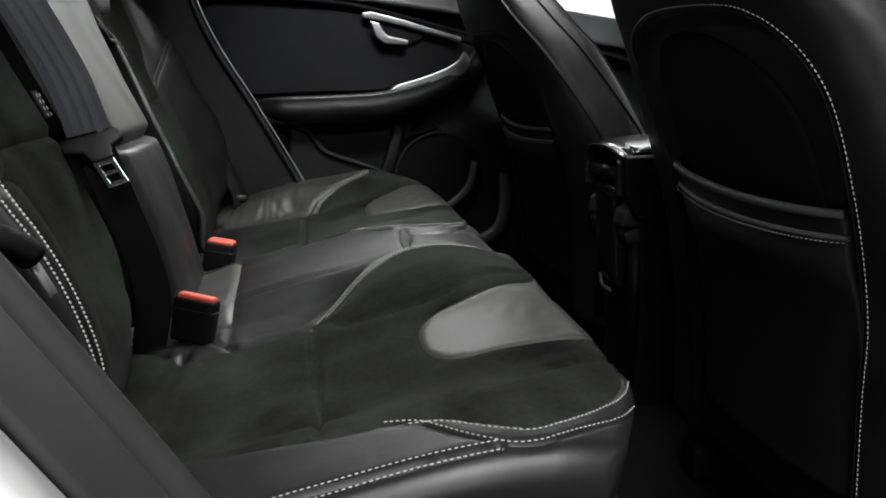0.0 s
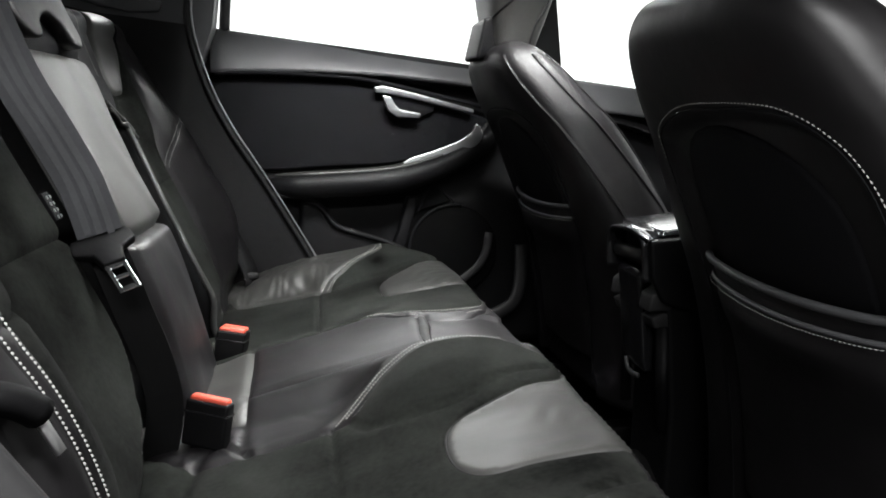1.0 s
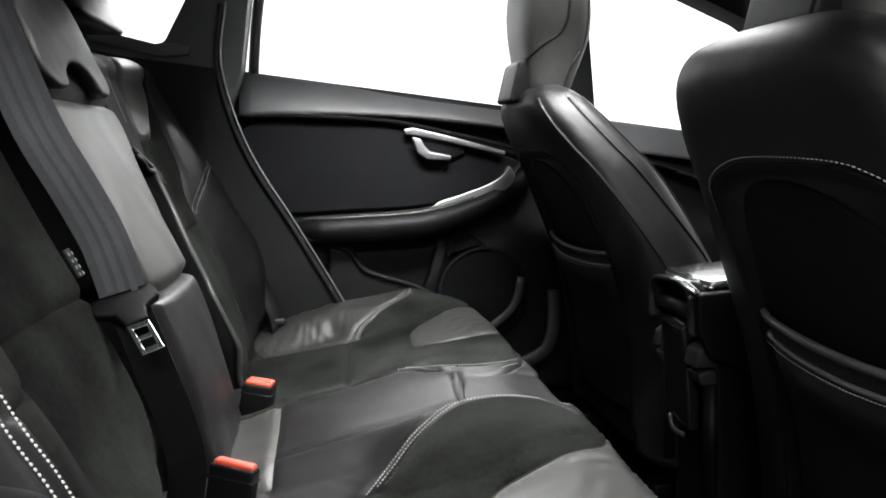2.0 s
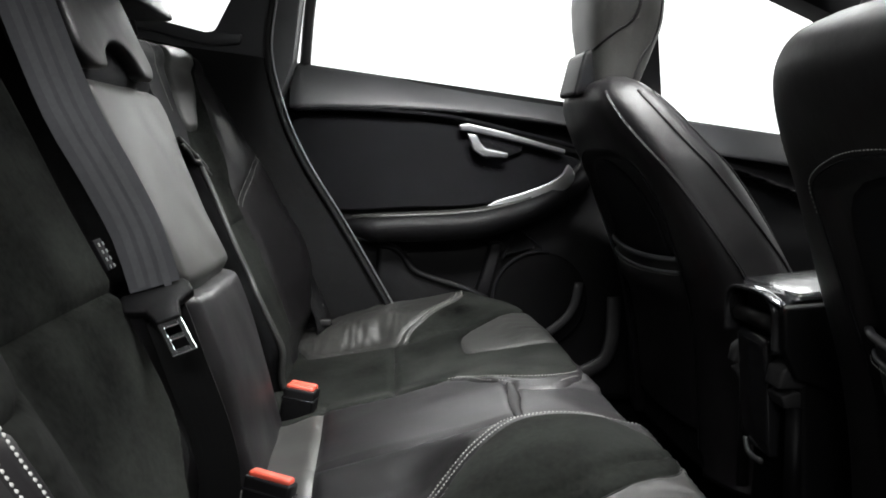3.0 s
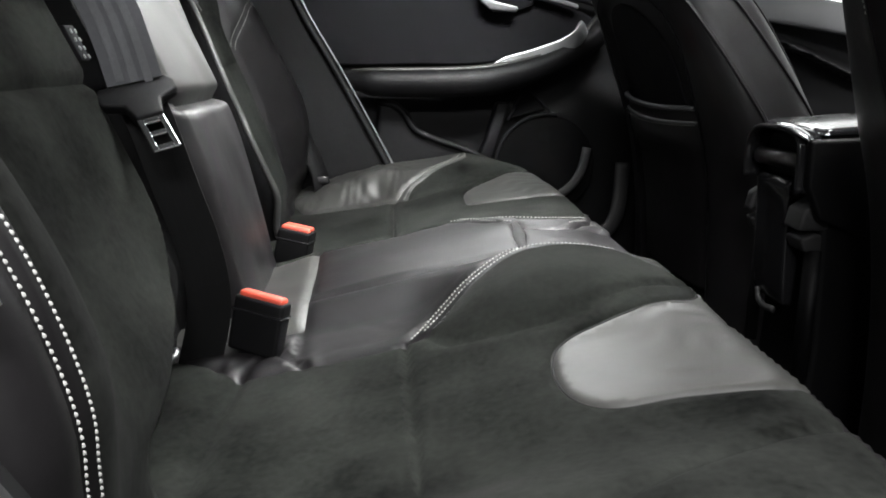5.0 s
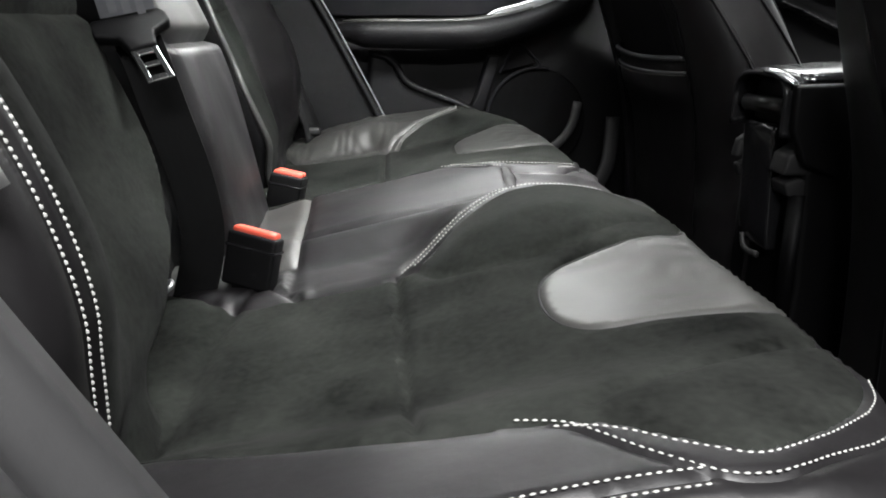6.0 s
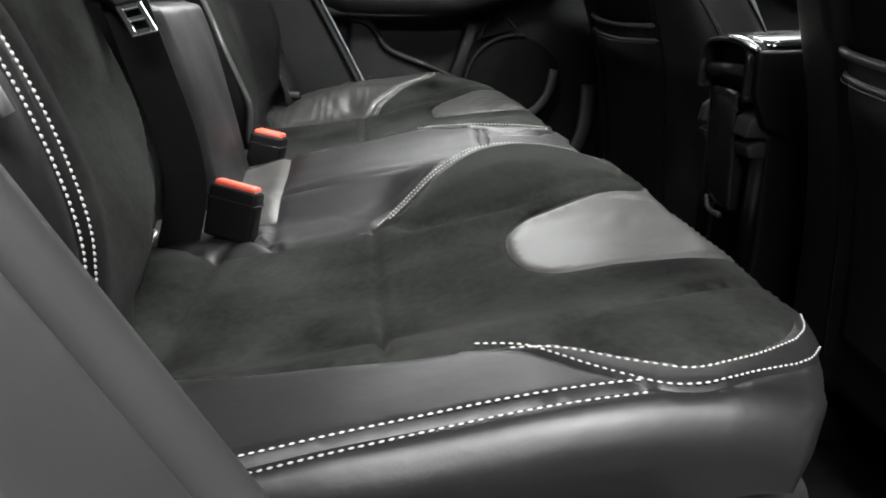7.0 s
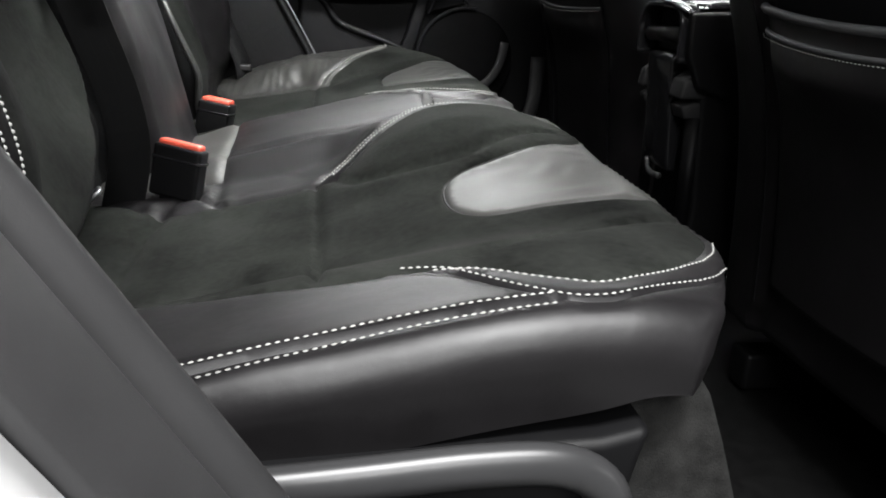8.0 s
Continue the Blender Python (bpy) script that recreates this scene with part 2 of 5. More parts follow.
def upholster(parent, f, extent, seams, panels, sizes, flip=1.0, relief=None):
    """Sews a sheet f over the extent: seams are (line, depth, width); panels are (name, material, label, outline or None)."""
    from mathutils.geometry import delaunay_2d_cdt
    a0, a1, b0, b1 = extent
    lines = [np.asarray(s[0], float) for s in seams]
    every = np.concatenate(lines)
    depth = np.concatenate([np.full(len(l), s[1]) for l, s in zip(lines, seams)])
    width = np.concatenate([np.full(len(l), s[2]) for l, s in zip(lines, seams)])
    pts = []
    for (lo, hi, step) in sizes:
        rows = np.arange(lo, hi - 1e-6, step)
        for j, b in enumerate(rows):
            aa = np.arange(a0 + (0.5 * step if j % 2 else 0), a1, step)
            pts.append(np.stack([aa, np.full(len(aa), b)], 1))
    rim = [(a, b) for b in (b0, b1) for a in np.linspace(a0, a1, 60)] + [(a, b) for a in (a0, a1) for b in np.linspace(b0, b1, 120)[1:-1]]
    pts = np.concatenate(pts)

    def nearest(p):
        best, dip = np.full(len(p), 9.0), np.zeros(len(p))
        for k in range(0, len(p), 4000):
            d = np.hypot(p[k:k + 4000, None, 0] - every[None, :, 0], p[k:k + 4000, None, 1] - every[None, :, 1])
            best[k:k + 4000] = d.min(1)
            dip[k:k + 4000] = (depth[None] * np.exp(-(d / width[None]) ** 2)).max(1)
        return best, dip
    near, _ = nearest(pts)
    gap = min(s[2] for s in sizes)
    pts = pts[near > gap * 0.7]
    verts = [Vector(p) for p in pts] + [Vector(p) for p in rim]
    edges = []
    for l in lines:
        k = len(verts)
        verts += [Vector(p) for p in l]
        edges += [(k + i, k + i + 1) for i in range(len(l) - 1)]
    out, _, tris, *_ = delaunay_2d_cdt(verts, edges, [], 0, 1e-5)
    uv = np.array([tuple(v) for v in out])
    tri = np.array([t for t in tris if len(t) == 3])
    keep_a, keep_b = np.clip(uv[:, 0], a0, a1), np.clip(uv[:, 1], b0, b1)
    _, dip = nearest(uv)
    n = normals(f, keep_a, keep_b) * flip
    rise = -dip
    if relief is not None:
        rise = rise + relief(keep_a, keep_b)
    pos = f(keep_a, keep_b) + n * rise[:, None]
    mid = uv[tri].mean(1)
    owner = np.full(len(tri), -1)
    for k, (_, _, _, outline) in enumerate(panels):
        free = owner < 0
        owner[free & (inside(outline, mid[:, 0], mid[:, 1]) if outline is not None else True)] = k
    flat = np.cross(pos[tri[:, 1]] - pos[tri[:, 0]], pos[tri[:, 2]] - pos[tri[:, 0]])
    wrong = (flat * n[tri[:, 0]]).sum(1) < 0
    tri[wrong] = tri[wrong][:, ::-1]
    made = {}
    for k, (name, mat, label, _) in enumerate(panels):
        own = tri[owner == k]
        if len(own):
            used, back = np.unique(own, return_inverse=True)
            made[name] = part(name, (pos[used], back.reshape(own.shape)), mat, parent, label)
    return made


def stitches(parent, f, lines, pitch=0.0048, length=0.0034, r=0.00075, flip=1.0, lift=0.0006, name="stitching"):
    """Rows of single thread stitches laid along lines on a sheet."""
    verts, faces = [], []
    for l in lines:
        l = np.asarray(l, float)
        p = f(l[:, 0], l[:, 1]) + normals(f, l[:, 0], l[:, 1]) * flip * lift
        nn = normals(f, l[:, 0], l[:, 1]) * flip
        s = np.concatenate([[0], np.cumsum(np.linalg.norm(np.diff(p, axis=0), axis=1))])
        for c in np.arange(pitch / 2, s[-1], pitch):
            a, b, m = (np.array([np.interp(c + o, s, p[:, i]) for i in range(3)]) for o in (-length / 2, length / 2, 0))
            up = np.array([np.interp(c, s, nn[:, i]) for i in range(3)])
            d = (b - a) / max(np.linalg.norm(b - a), 1e-9)
            side = np.cross(d, up)
            k = len(verts)
            verts += [a, m + side * r - d * length * .2, m + up * r * 1.2 - d * length * .2, m - side * r - d * length * .2,
                      m + side * r + d * length * .2, m + up * r * 1.2 + d * length * .2, m - side * r + d * length * .2, b]
            faces += [(k, k + 1, k + 2), (k, k + 2, k + 3), (k + 1, k + 4, k + 5, k + 2), (k + 2, k + 5, k + 6, k + 3), (k + 4, k + 7, k + 5), (k + 5, k + 7, k + 6)]
    return tagged(part(name, (verts, faces), THREAD, parent, "white contrast stitching", smooth=False), kind="stuff")


def bow(p, f, q=0):
    return f(np.atleast_1d(float(p)), np.atleast_1d(float(q)))[0]


def beside(line, off):
    l = spline(line, 0.003)
    d = np.gradient(l, axis=0)
    d /= np.linalg.norm(d, axis=1, keepdims=True)
    return l + np.stack([-d[:, 1], d[:, 0]], 1) * off


# ---- the plan: x towards the car's front, y across it, z up from the road ----
MID = 1.165            # the car's middle plane


def mirror(line):
    return [(a, 2 * MID - b) for a, b in line]


# ---- setting: showroom floor and the car's shell ----
tagged(part("ground", box((0, 1, -0.02), (60, 60, 0.04), 0), SHOWFLOOR), "grey showroom floor under the car", "floor", kind="structure")

# Unseen dark screens, added to block the white world behind and above the car.
for name, centre, size in (("wall_light_block", (0, -6.0, 2.1), (26, 0.2, 4.3)), ("ceiling_light_block", (0, 0, 4.35), (26, 15, 0.2))):
    tagged(part(name, box(centre, size, 0), LIGHT_BLOCK), "dark grey unseen screen added to hold back the white surroundings", "wall", kind="structure")
NEAR = 0.40            # the inner face of the near side
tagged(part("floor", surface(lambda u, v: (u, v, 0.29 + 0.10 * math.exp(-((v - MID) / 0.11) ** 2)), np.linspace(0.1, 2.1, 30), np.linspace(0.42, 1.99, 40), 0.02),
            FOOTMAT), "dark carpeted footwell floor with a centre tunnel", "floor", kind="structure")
tagged(part("heel_board", surface(lambda u, v: (0.24 - 0.10 * u, v, 0.28 + 0.25 * u), np.linspace(0, 1, 8), np.linspace(0.47, 1.86, 30), 0.02), CARPET),
       "charcoal carpet below the front of the rear seat", "carpet", kind="structure")
def roof(u, v):
    return (u, v, 1.43 - 0.08 * (abs(v - MID) / 0.72) ** 3 - 0.05 * max(0, u - 0.5) ** 2 - 0.10 * max(0, -u - 0.3) ** 2)


# The unseen roof opening is added; its edges steer the overhead lamps' light.
bm = bmesh.new()
grid_u, grid_v = np.linspace(-1.05, 1.0, 42), np.linspace(0.42, 1.92, 31)
cells = [[bm.verts.new(roof(u, v)) for v in grid_v] for u in grid_u]
for i in range(41):
    for j in range(30):
        if not (-0.03 < (grid_u[i] + grid_u[i + 1]) / 2 < 0.70 and 1.00 < (grid_v[j] + grid_v[j + 1]) / 2 < 1.58):
            bm.faces.new((cells[i][j], cells[i + 1][j], cells[i + 1][j + 1], cells[i][j + 1]))
bm.normal_update()
bmesh.ops.solidify(bm, geom=bm.faces[:], thickness=0.03)
bmesh.ops.delete(bm, geom=[v for v in bm.verts if not v.link_faces], context="VERTS")
tagged(part("ceiling", bm, LINING), "black fabric headlining round the added roof opening", "ceiling", kind="structure")
roof_opening = tagged(new("added_roof_window"), "unseen glass panel added over the roof opening that lets lamp light in", "window", kind="structure")
pane = part("pane", surface(lambda u, v: Vector(roof(u, v)) + Vector((0, 0, 0.02)), np.linspace(-0.05, 0.71, 16), np.linspace(0.98, 1.60, 16), 0.004), GLASS, roof_opening)
pane.visible_shadow = False


def wall(name, points, lo, hi, mat, label, bevel=0.004):
    return crease(tagged(part(name, prism(points, "y", lo, hi, bevel), mat), label, "wall", kind="structure"))


# far side, round its windows
wall("wall_far_lower", [(-1.1, 0.28), (2.1, 0.28), (2.1, 0.80), (1.50, 0.88), (0.76, 0.93), (0.43, 0.95), (-0.20, 0.95), (-1.1, 1.0)], 1.975, 2.02, PLASTIC, "dark inner skin of the car's side")
wall("pillar_middle", [(0.455, 0.95), (0.640, 0.93), (0.600, 1.39), (0.475, 1.39)], 1.90, 1.97, PLASTIC, "black pillar between the side windows")
wall("roof_rail", [(-1.1, 1.26), (-0.3, 1.355), (0.5, 1.375), (0.80, 1.31), (1.0, 1.225), (1.5, 0.90), (1.56, 0.93), (1.0, 1.32), (0.5, 1.44), (-0.3, 1.43), (-1.1, 1.34)], 1.88, 1.97, PLASTIC, "dark rail above the side windows")
# Light falling off down the pillar is painted: pale upper trim and ledge, dark foot.
wall("pillar_rear", [(-0.215, 0.985), (-0.165, 1.115), (-0.125, 1.38), (-0.205, 1.38), (-0.318, 1.176), (-0.335, 1.168), (-0.60, 1.235), (-1.1, 1.20), (-1.1, 0.80), (-0.215, 0.80)], 1.839, 1.93, TRIM_LIT, "rear pillar trim beside the quarter window, paler for the light on it", 0.006)
wall("pillar_trim_lower", [(-0.216, 1.12), (-0.198, 1.02), (-0.148, 0.907), (-0.075, 0.782), (0.031, 0.587), (0.09, 0.45), (-0.35, 0.45), (-0.6, 1.19), (-0.40, 1.145)], 1.835, 1.90, PILLAR, "dark plastic trim below the rear pillar", 0.003)
wall("window_sill_rear", [(-0.60, 1.238), (-0.336, 1.170), (-0.322, 1.172), (-0.262, 1.166), (-0.268, 1.146), (-0.330, 1.143), (-0.60, 1.212)], 1.829, 1.845, WAIST, "plastic ledge below the quarter window, paler for the light on it", 0.007)
# front and rear ends
tagged(part("wall_front", box((1.85, 1.165, 0.62), (0.5, 1.6, 0.68), 0.05), PLASTIC), "black dashboard across the car's front", "dashboard", kind="structure")
tagged(part("parcel_shelf", box((-0.78, 1.165, 1.0), (0.72, 1.40, 0.02), 0.006), CARPET), "dark parcel shelf behind the rear seat", "shelf", kind="structure")
tagged(part("wall_rear", prism([(0.42, 0.28), (1.92, 0.28), (1.92, 1.04), (0.42, 1.04)], "x", -1.15, -1.10), PLASTIC), "dark inside of the tailgate", "wall", kind="structure")
# near side: pillar, front door, rail
wall("wall_near_lower", [(0.70, 0.28), (2.1, 0.28), (2.1, 0.80), (1.50, 0.88), (0.76, 0.98), (0.70, 0.98)], 0.33, 0.41, PLASTIC, "black inside of the closed front door")
wall("pillar_near", [(0.60, 0.28), (0.74, 0.28), (0.70, 1.32), (0.60, 1.32)], 0.36, 0.43, PLASTIC, "black pillar beside the front seat")
wall("roof_rail_near", [(-1.1, 1.26), (-0.3, 1.355), (0.5, 1.375), (0.80, 1.31), (1.0, 1.225), (1.5, 0.90), (1.56, 0.93), (1.0, 1.32), (0.5, 1.44), (-0.3, 1.43), (-1.1, 1.34)], 0.36, 0.45, PLASTIC, "dark rail above the open rear door")


# near rear pillar: grey trim along the door opening, then the white body
def jamb(u, v):
    z = 0.30 + 1.0 * u
    edge = -0.085 - 0.62 * (z - 0.70) + 0.25 * max(0, z - 0.85) ** 2
    y = 0.425 - 0.135 * v
    ridge = 0.007 * math.exp(-((v - 0.47) / 0.05) ** 2) - 0.007 * math.exp(-((v - 0.58) / 0.05) ** 2) + 0.012 * math.sin(math.pi * min(1, v * 1.02)) ** 0.5
    return (edge + 0.004 + ridge + 0.020 * v - 0.018 * max(0, 1 - v / 0.5) ** 2 - (0.02 * (1 - v / 0.06) ** 2 if v < 0.06 else 0), y, z)


tagged(part("pillar_trim_near", surface(jamb, np.linspace(0, 1, 60), np.linspace(0, 1, 40), 0.008), TRIM_GREY), "grey plastic trim along the rear door opening", "trim", kind="structure")
tagged(part("body_side", surface(lambda u, v: (-0.066 - 0.64 * (u - 0.70) - 0.02 * v - 0.5 * max(0, v - 0.05), 0.290 - v + 0.6 * v * v, u), np.linspace(0.2, 1.3, 30), np.linspace(0.0, 0.5, 16), 0.01),
            PAINT), "white painted body side beside the open door", "car body", kind="structure")
tagged(part("wall_near_rear", surface(lambda u, v: (-0.12 - 0.62 * (u - 0.70) - v, 0.43, u), np.linspace(0.25, 1.3, 12), np.linspace(0.0, 0.9, 6), 0.03), PLASTIC), "dark trim behind the near pillar", "wall", kind="structure")

# sill beside the cushion, with a recessed tray
sill = thing("door_sill_trim", "black plastic sill trim with a recessed grip beside the rear cushion", "sill trim", kind="structure")
part("sill_body", prism([(-0.30, 0.30), (0.150, 0.30), (0.166, 0.44), (0.176, 0.517), (0.182, 0.547), (0.187, 0.566), (0.16, 0.560), (-0.30, 0.546)], "y", 0.462, 0.50, 0.006), PLASTIC, sill)
loop = spline([(-0.20, 0.449, 0.545), (0.00, 0.449, 0.554), (0.09, 0.449, 0.559), (0.135, 0.449, 0.556), (0.158, 0.450, 0.540), (0.164, 0.452, 0.515), (0.16, 0.455, 0.47)], 0.006)
part("sill_lip", sweep(loop, [(a * 1.25, b) for a, b in disc_profile(0.0095, 12)], up=(0, 1, 0.01)), SILL, sill, "glossy rounded lip")
part("sill_bracket", box((0.043, 0.452, 0.530), (0.010, 0.012, 0.018), 0.002), PLASTIC, sill)
tagged(part("side_carpet", prism([(0.10, 0.30), (0.10, 0.585), (0.224, 0.585), (0.240, 0.562), (0.253, 0.53), (0.268, 0.488), (0.282, 0.40), (0.287, 0.30)], "y", 0.498, 0.512, 0.005), CARPET),
       "charcoal carpet beside the footwell", "carpet", kind="structure")


# ---- rear seat cushion ----
SEATING = profile([-0.30, -0.14, 0.0, 0.13, 0.22, 0.27, 0.31], [0.530, 0.540, 0.563, 0.600, 0.617, 0.621, 0.617])
OUTER = profile([-0.30, -0.10, 0.0, 0.10, 0.20, 0.27, 0.31], [0.572, 0.593, 0.610, 0.627, 0.632, 0.627, 0.617])
INNER = profile([-0.30, -0.10, 0.02, 0.09, 0.15, 0.22, 0.31], [0.535, 0.550, 0.574, 0.618, 0.641, 0.643, 0.620])
PAD = profile([-0.30, -0.16, -0.09, 0.01, 0.12, 0.17, 0.24, 0.31], [0.535, 0.552, 0.572, 0.598, 0.622, 0.632, 0.630, 0.610])


def set_back(y):
    """How far the front edge falls back towards the cushion's outer corners."""
    return np.interp(np.abs(y - MID), [0.30, 0.40, 0.465, 0.565, 0.615, 0.665, 0.72], [0.0, 0.0, 0.004, 0.016, 0.031, 0.060, 0.080])


def flat(line):
    """From the plan to the cushion's flat pattern, which is square at the front."""
    return [(x + float(set_back(y) * step_up(0.13, 0.27, x)), y) for x, y in line]


CREST = profile([-0.30, -0.14, -0.09, 0.0, 0.06, 0.10, 0.15, 0.20, 0.26, 0.31], [0.530, 0.562, 0.583, 0.609, 0.616, 0.623, 0.631, 0.634, 0.630, 0.612])
ASIDE = 0.745          # from the near seat to the far one, which is cut to the same pattern


def cushion_top(x, y):
    yy = MID - y
    base, outer, inner, pad, crest = SEATING(x), OUTER(x), INNER(x), PAD(x), CREST(x)
    near = base + (outer - base) * step_up(0.47, 0.60, yy)
    near = near + (inner - near) * step_up(0.33, 0.22, yy)
    near = near + (pad - near) * step_up(np.interp(x, [0.0, 0.10], [0.16, 0.136]), np.interp(x, [0.0, 0.10], [0.09, 0.102]), yy)
    far = pad + (base - pad) * step_up(1.25, 1.40, y)
    lo, hi = np.interp(x, [0.0, 0.10], [1.678, 1.60]), np.interp(x, [0.0, 0.10], [1.748, 1.725])
    far = far + (crest - far) * step_up(lo, hi, y)
    return np.where(y < MID, near, far)


cushion = thing("rear_seat_cushion", "black leather and suede rear bench cushion with white stitching", "seat cushion")
CUSHION = pillow((-0.30, 0.281, 0.495, 2 * MID - 0.495), 0.028, cushion_top, lambda a, b, c: np.stack([a - set_back(b) * step_up(0.13, 0.29, a), b, c], 1), 0.70, 0.06)
wave_top = [(-0.24, 0.605), (-0.14, 0.598), (-0.082, 0.584), (-0.04, 0.570), (0.01, 0.561), (0.05, 0.556), (0.08, 0.552), (0.102, 0.547), (0.119, 0.538), (0.134, 0.527),
            (0.149, 0.518), (0.167, 0.511), (0.191, 0.516), (0.221, 0.532), (0.255, 0.564), (0.276, 0.602)]
front_run = [(0.287, 0.67), (0.294, 0.76), (0.296, 0.90), (0.296, 0.97), (0.285, 1.005)]
inner_run = [(0.25, 1.035), (0.20, 1.036), (0.15, 1.028), (0.11, 1.003), (0.075, 0.972), (0.037, 0.934)]
rear_run = [(-0.04, 0.932), (-0.078, 0.929), (-0.138, 0.924), (-0.160, 0.942), (-0.183, 0.962), (-0.21, 0.978), (-0.25, 0.99)]
wave_low = [(0.06, 0.556), (0.085, 0.546), (0.099, 0.532), (0.112, 0.517), (0.129, 0.501), (0.144, 0.490), (0.161, 0.487), (0.181, 0.489), (0.205, 0.498), (0.243, 0.521), (0.270, 0.551), (0.293, 0.619), (0.307, 0.76), (0.309, 0.92)]
band_in = [(0.300, 1.05), (0.25, 1.060), (0.18, 1.058), (0.13, 1.040), (0.09, 1.012), (0.05, 0.975), (0.018, 0.936)]
side_seam = [(-0.28, 0.475), (-0.15, 0.478), (-0.055, 0.485), (0.0, 0.488), (0.05, 0.490), (0.10, 0.4915), (0.137, 0.493)]
inset = [(0.299, 0.925), (0.281, 0.900), (0.229, 0.880), (0.187, 0.864), (0.153, 0.850), (0.135, 0.827), (0.128, 0.782), (0.134, 0.742), (0.156, 0.719), (0.199, 0.717), (0.245, 0.712), (0.299, 0.712)]
cross = [(0.012, 0.570), (0.016, 0.75), (0.016, 0.934)]
wing = [(-0.138, 0.926), (-0.147, 0.884), (-0.151, 0.83), (-0.152, 0.72), (-0.165, 0.62)]
brow = [(0.105, 0.572), (0.16, 0.606), (0.22, 0.636), (0.285, 0.655)]
brow_in = [(0.037, 0.934), (0.055, 0.898), (0.096, 0.882), (0.154, 0.879), (0.207, 0.901), (0.24, 0.918), (0.285, 0.94)]
pad_seam = [(-0.09, 1.068), (0.0, 1.064), (0.12, 1.066), (0.20, 1.068), (0.30, 1.07)]
pad_back = [(-0.088, 0.955), (-0.085, 1.07), (-0.084, MID)]
valley_end = [(-0.088, 1.022), (-0.14, 1.020), (-0.24, 1.020)]
slit = [(0.158, 1.045), (0.158, 1.08), (0.160, 1.116), (0.166, 1.16), (0.169, 1.198)]
dart = [(-0.108, 0.972), (-0.078, 0.929)]
dart_in = [(-0.105, 0.985), (-0.125, 0.958), (-0.138, 0.928)]
# the far seat
inset_far = [(0.299, 1.70), (0.273, 1.674), (0.220, 1.640), (0.167, 1.593), (0.144, 1.553), (0.139, 1.48), (0.151, 1.448), (0.198, 1.440), (0.257, 1.442), (0.299, 1.445)]
band_far = [(0.028, 1.646), (0.045, 1.677), (0.072, 1.692), (0.104, 1.722), (0.140, 1.765), (0.170, 1.82)]
inner_far = [(0.048, 1.630), (0.060, 1.665), (0.085, 1.681), (0.112, 1.704), (0.150, 1.745), (0.190, 1.80), (0.21, 1.84)]
edge_rear = [(-0.25, 1.745), (-0.163, 1.714), (-0.129, 1.672), (-0.065, 1.669), (0.0, 1.652), (0.028, 1.646), (0.048, 1.630)]
cross_far = [(0.016, 1.256), (0.020, 1.45), (0.026, 1.645)]
pad_far = [(-0.25, 1.285), (-0.09, 1.272), (-0.04, 1.266), (0.016, 1.256), (0.075, 1.262)]
hem_far = [(0.075, 1.262), (0.107, 1.270), (0.133, 1.246), (0.173, 1.220), (0.210, 1.214), (0.245, 1.232), (0.275, 1.27), (0.295, 1.33)]
hem_under = [(0.090, 1.262), (0.118, 1.246), (0.133, 1.219), (0.160, 1.193), (0.200, 1.180), (0.240, 1.19), (0.275, 1.235), (0.303, 1.31)]
front_far = [(0.302, 1.45), (0.302, 1.60), (0.298, 1.70), (0.285, 1.77), (0.25, 1.83)]
brow_far = [(0.055, 1.630), (0.096, 1.627), (0.154, 1.624), (0.207, 1.646), (0.24, 1.663), (0.285, 1.685)]
ease = lambda l: spline(l, 0.0035)
wave_top, wave_low, inset, brow, front_run = flat(wave_top), flat(wave_low), flat(inset), flat(brow), flat(front_run)
inset_far, front_far, brow_far = flat(inset_far), flat(front_far), flat(brow_far)
outline = spline(wave_top + front_run + inner_run + rear_run, 0.006)
outline_far = spline(pad_far + hem_far + front_far + inner_far[::-1] + edge_rear[::-1][1:], 0.006)
ps, ve, pb = [tuple(p) for p in ease(pad_seam) if p[0] > -0.0855], ease(valley_end), [tuple(p) for p in ease(pad_back)]
pf = [tuple(p) for p in ease(pad_far)]
pad_left = [p for p in pb if p[1] > 1.068]
pad_left_far = [p for p in mirror(pb)[::-1] if p[1] < 1.272]
both = [(ease(l), d, w) for l, d, w in (
    (wave_top + front_run + inner_run, 0.0018, 0.0034), ([inner_run[-1]] + rear_run, 0.004, 0.006), (wave_low, 0.0018, 0.0034), (band_in, 0.003, 0.004), (side_seam, 0.004, 0.0045),
    (inset, 0.0035, 0.0024), (cross, 0.007, 0.0036), (wing, 0.008, 0.010), (brow, 0.005, 0.006), (brow_in, 0.006, 0.006), (pad_seam, 0.004, 0.005), (pad_back, 0.005, 0.005), (valley_end, 0.004, 0.008),
    (mirror(pad_back), 0.005, 0.005), (mirror(valley_end), 0.004, 0.008), (dart, 0.006, 0.004), (dart_in, 0.005, 0.004), (slit, 0.009, 0.005),
    (inset_far, 0.004, 0.0035), (band_far, 0.004, 0.004), (inner_far, 0.003, 0.004), (edge_rear, 0.004, 0.005), (cross_far, 0.007, 0.005), (pad_far, 0.006, 0.006),
    (beside(inset, 0.0035), 0.0, 0.003), (beside(inset, -0.0035), 0.0, 0.003), (hem_far + front_far, 0.003, 0.004), (hem_under, 0.004, 0.004), (brow_far, 0.006, 0.008))]
hem_area = np.concatenate([ease(wave_top[5:]), ease(front_run), ease(wave_low)[::-1]])
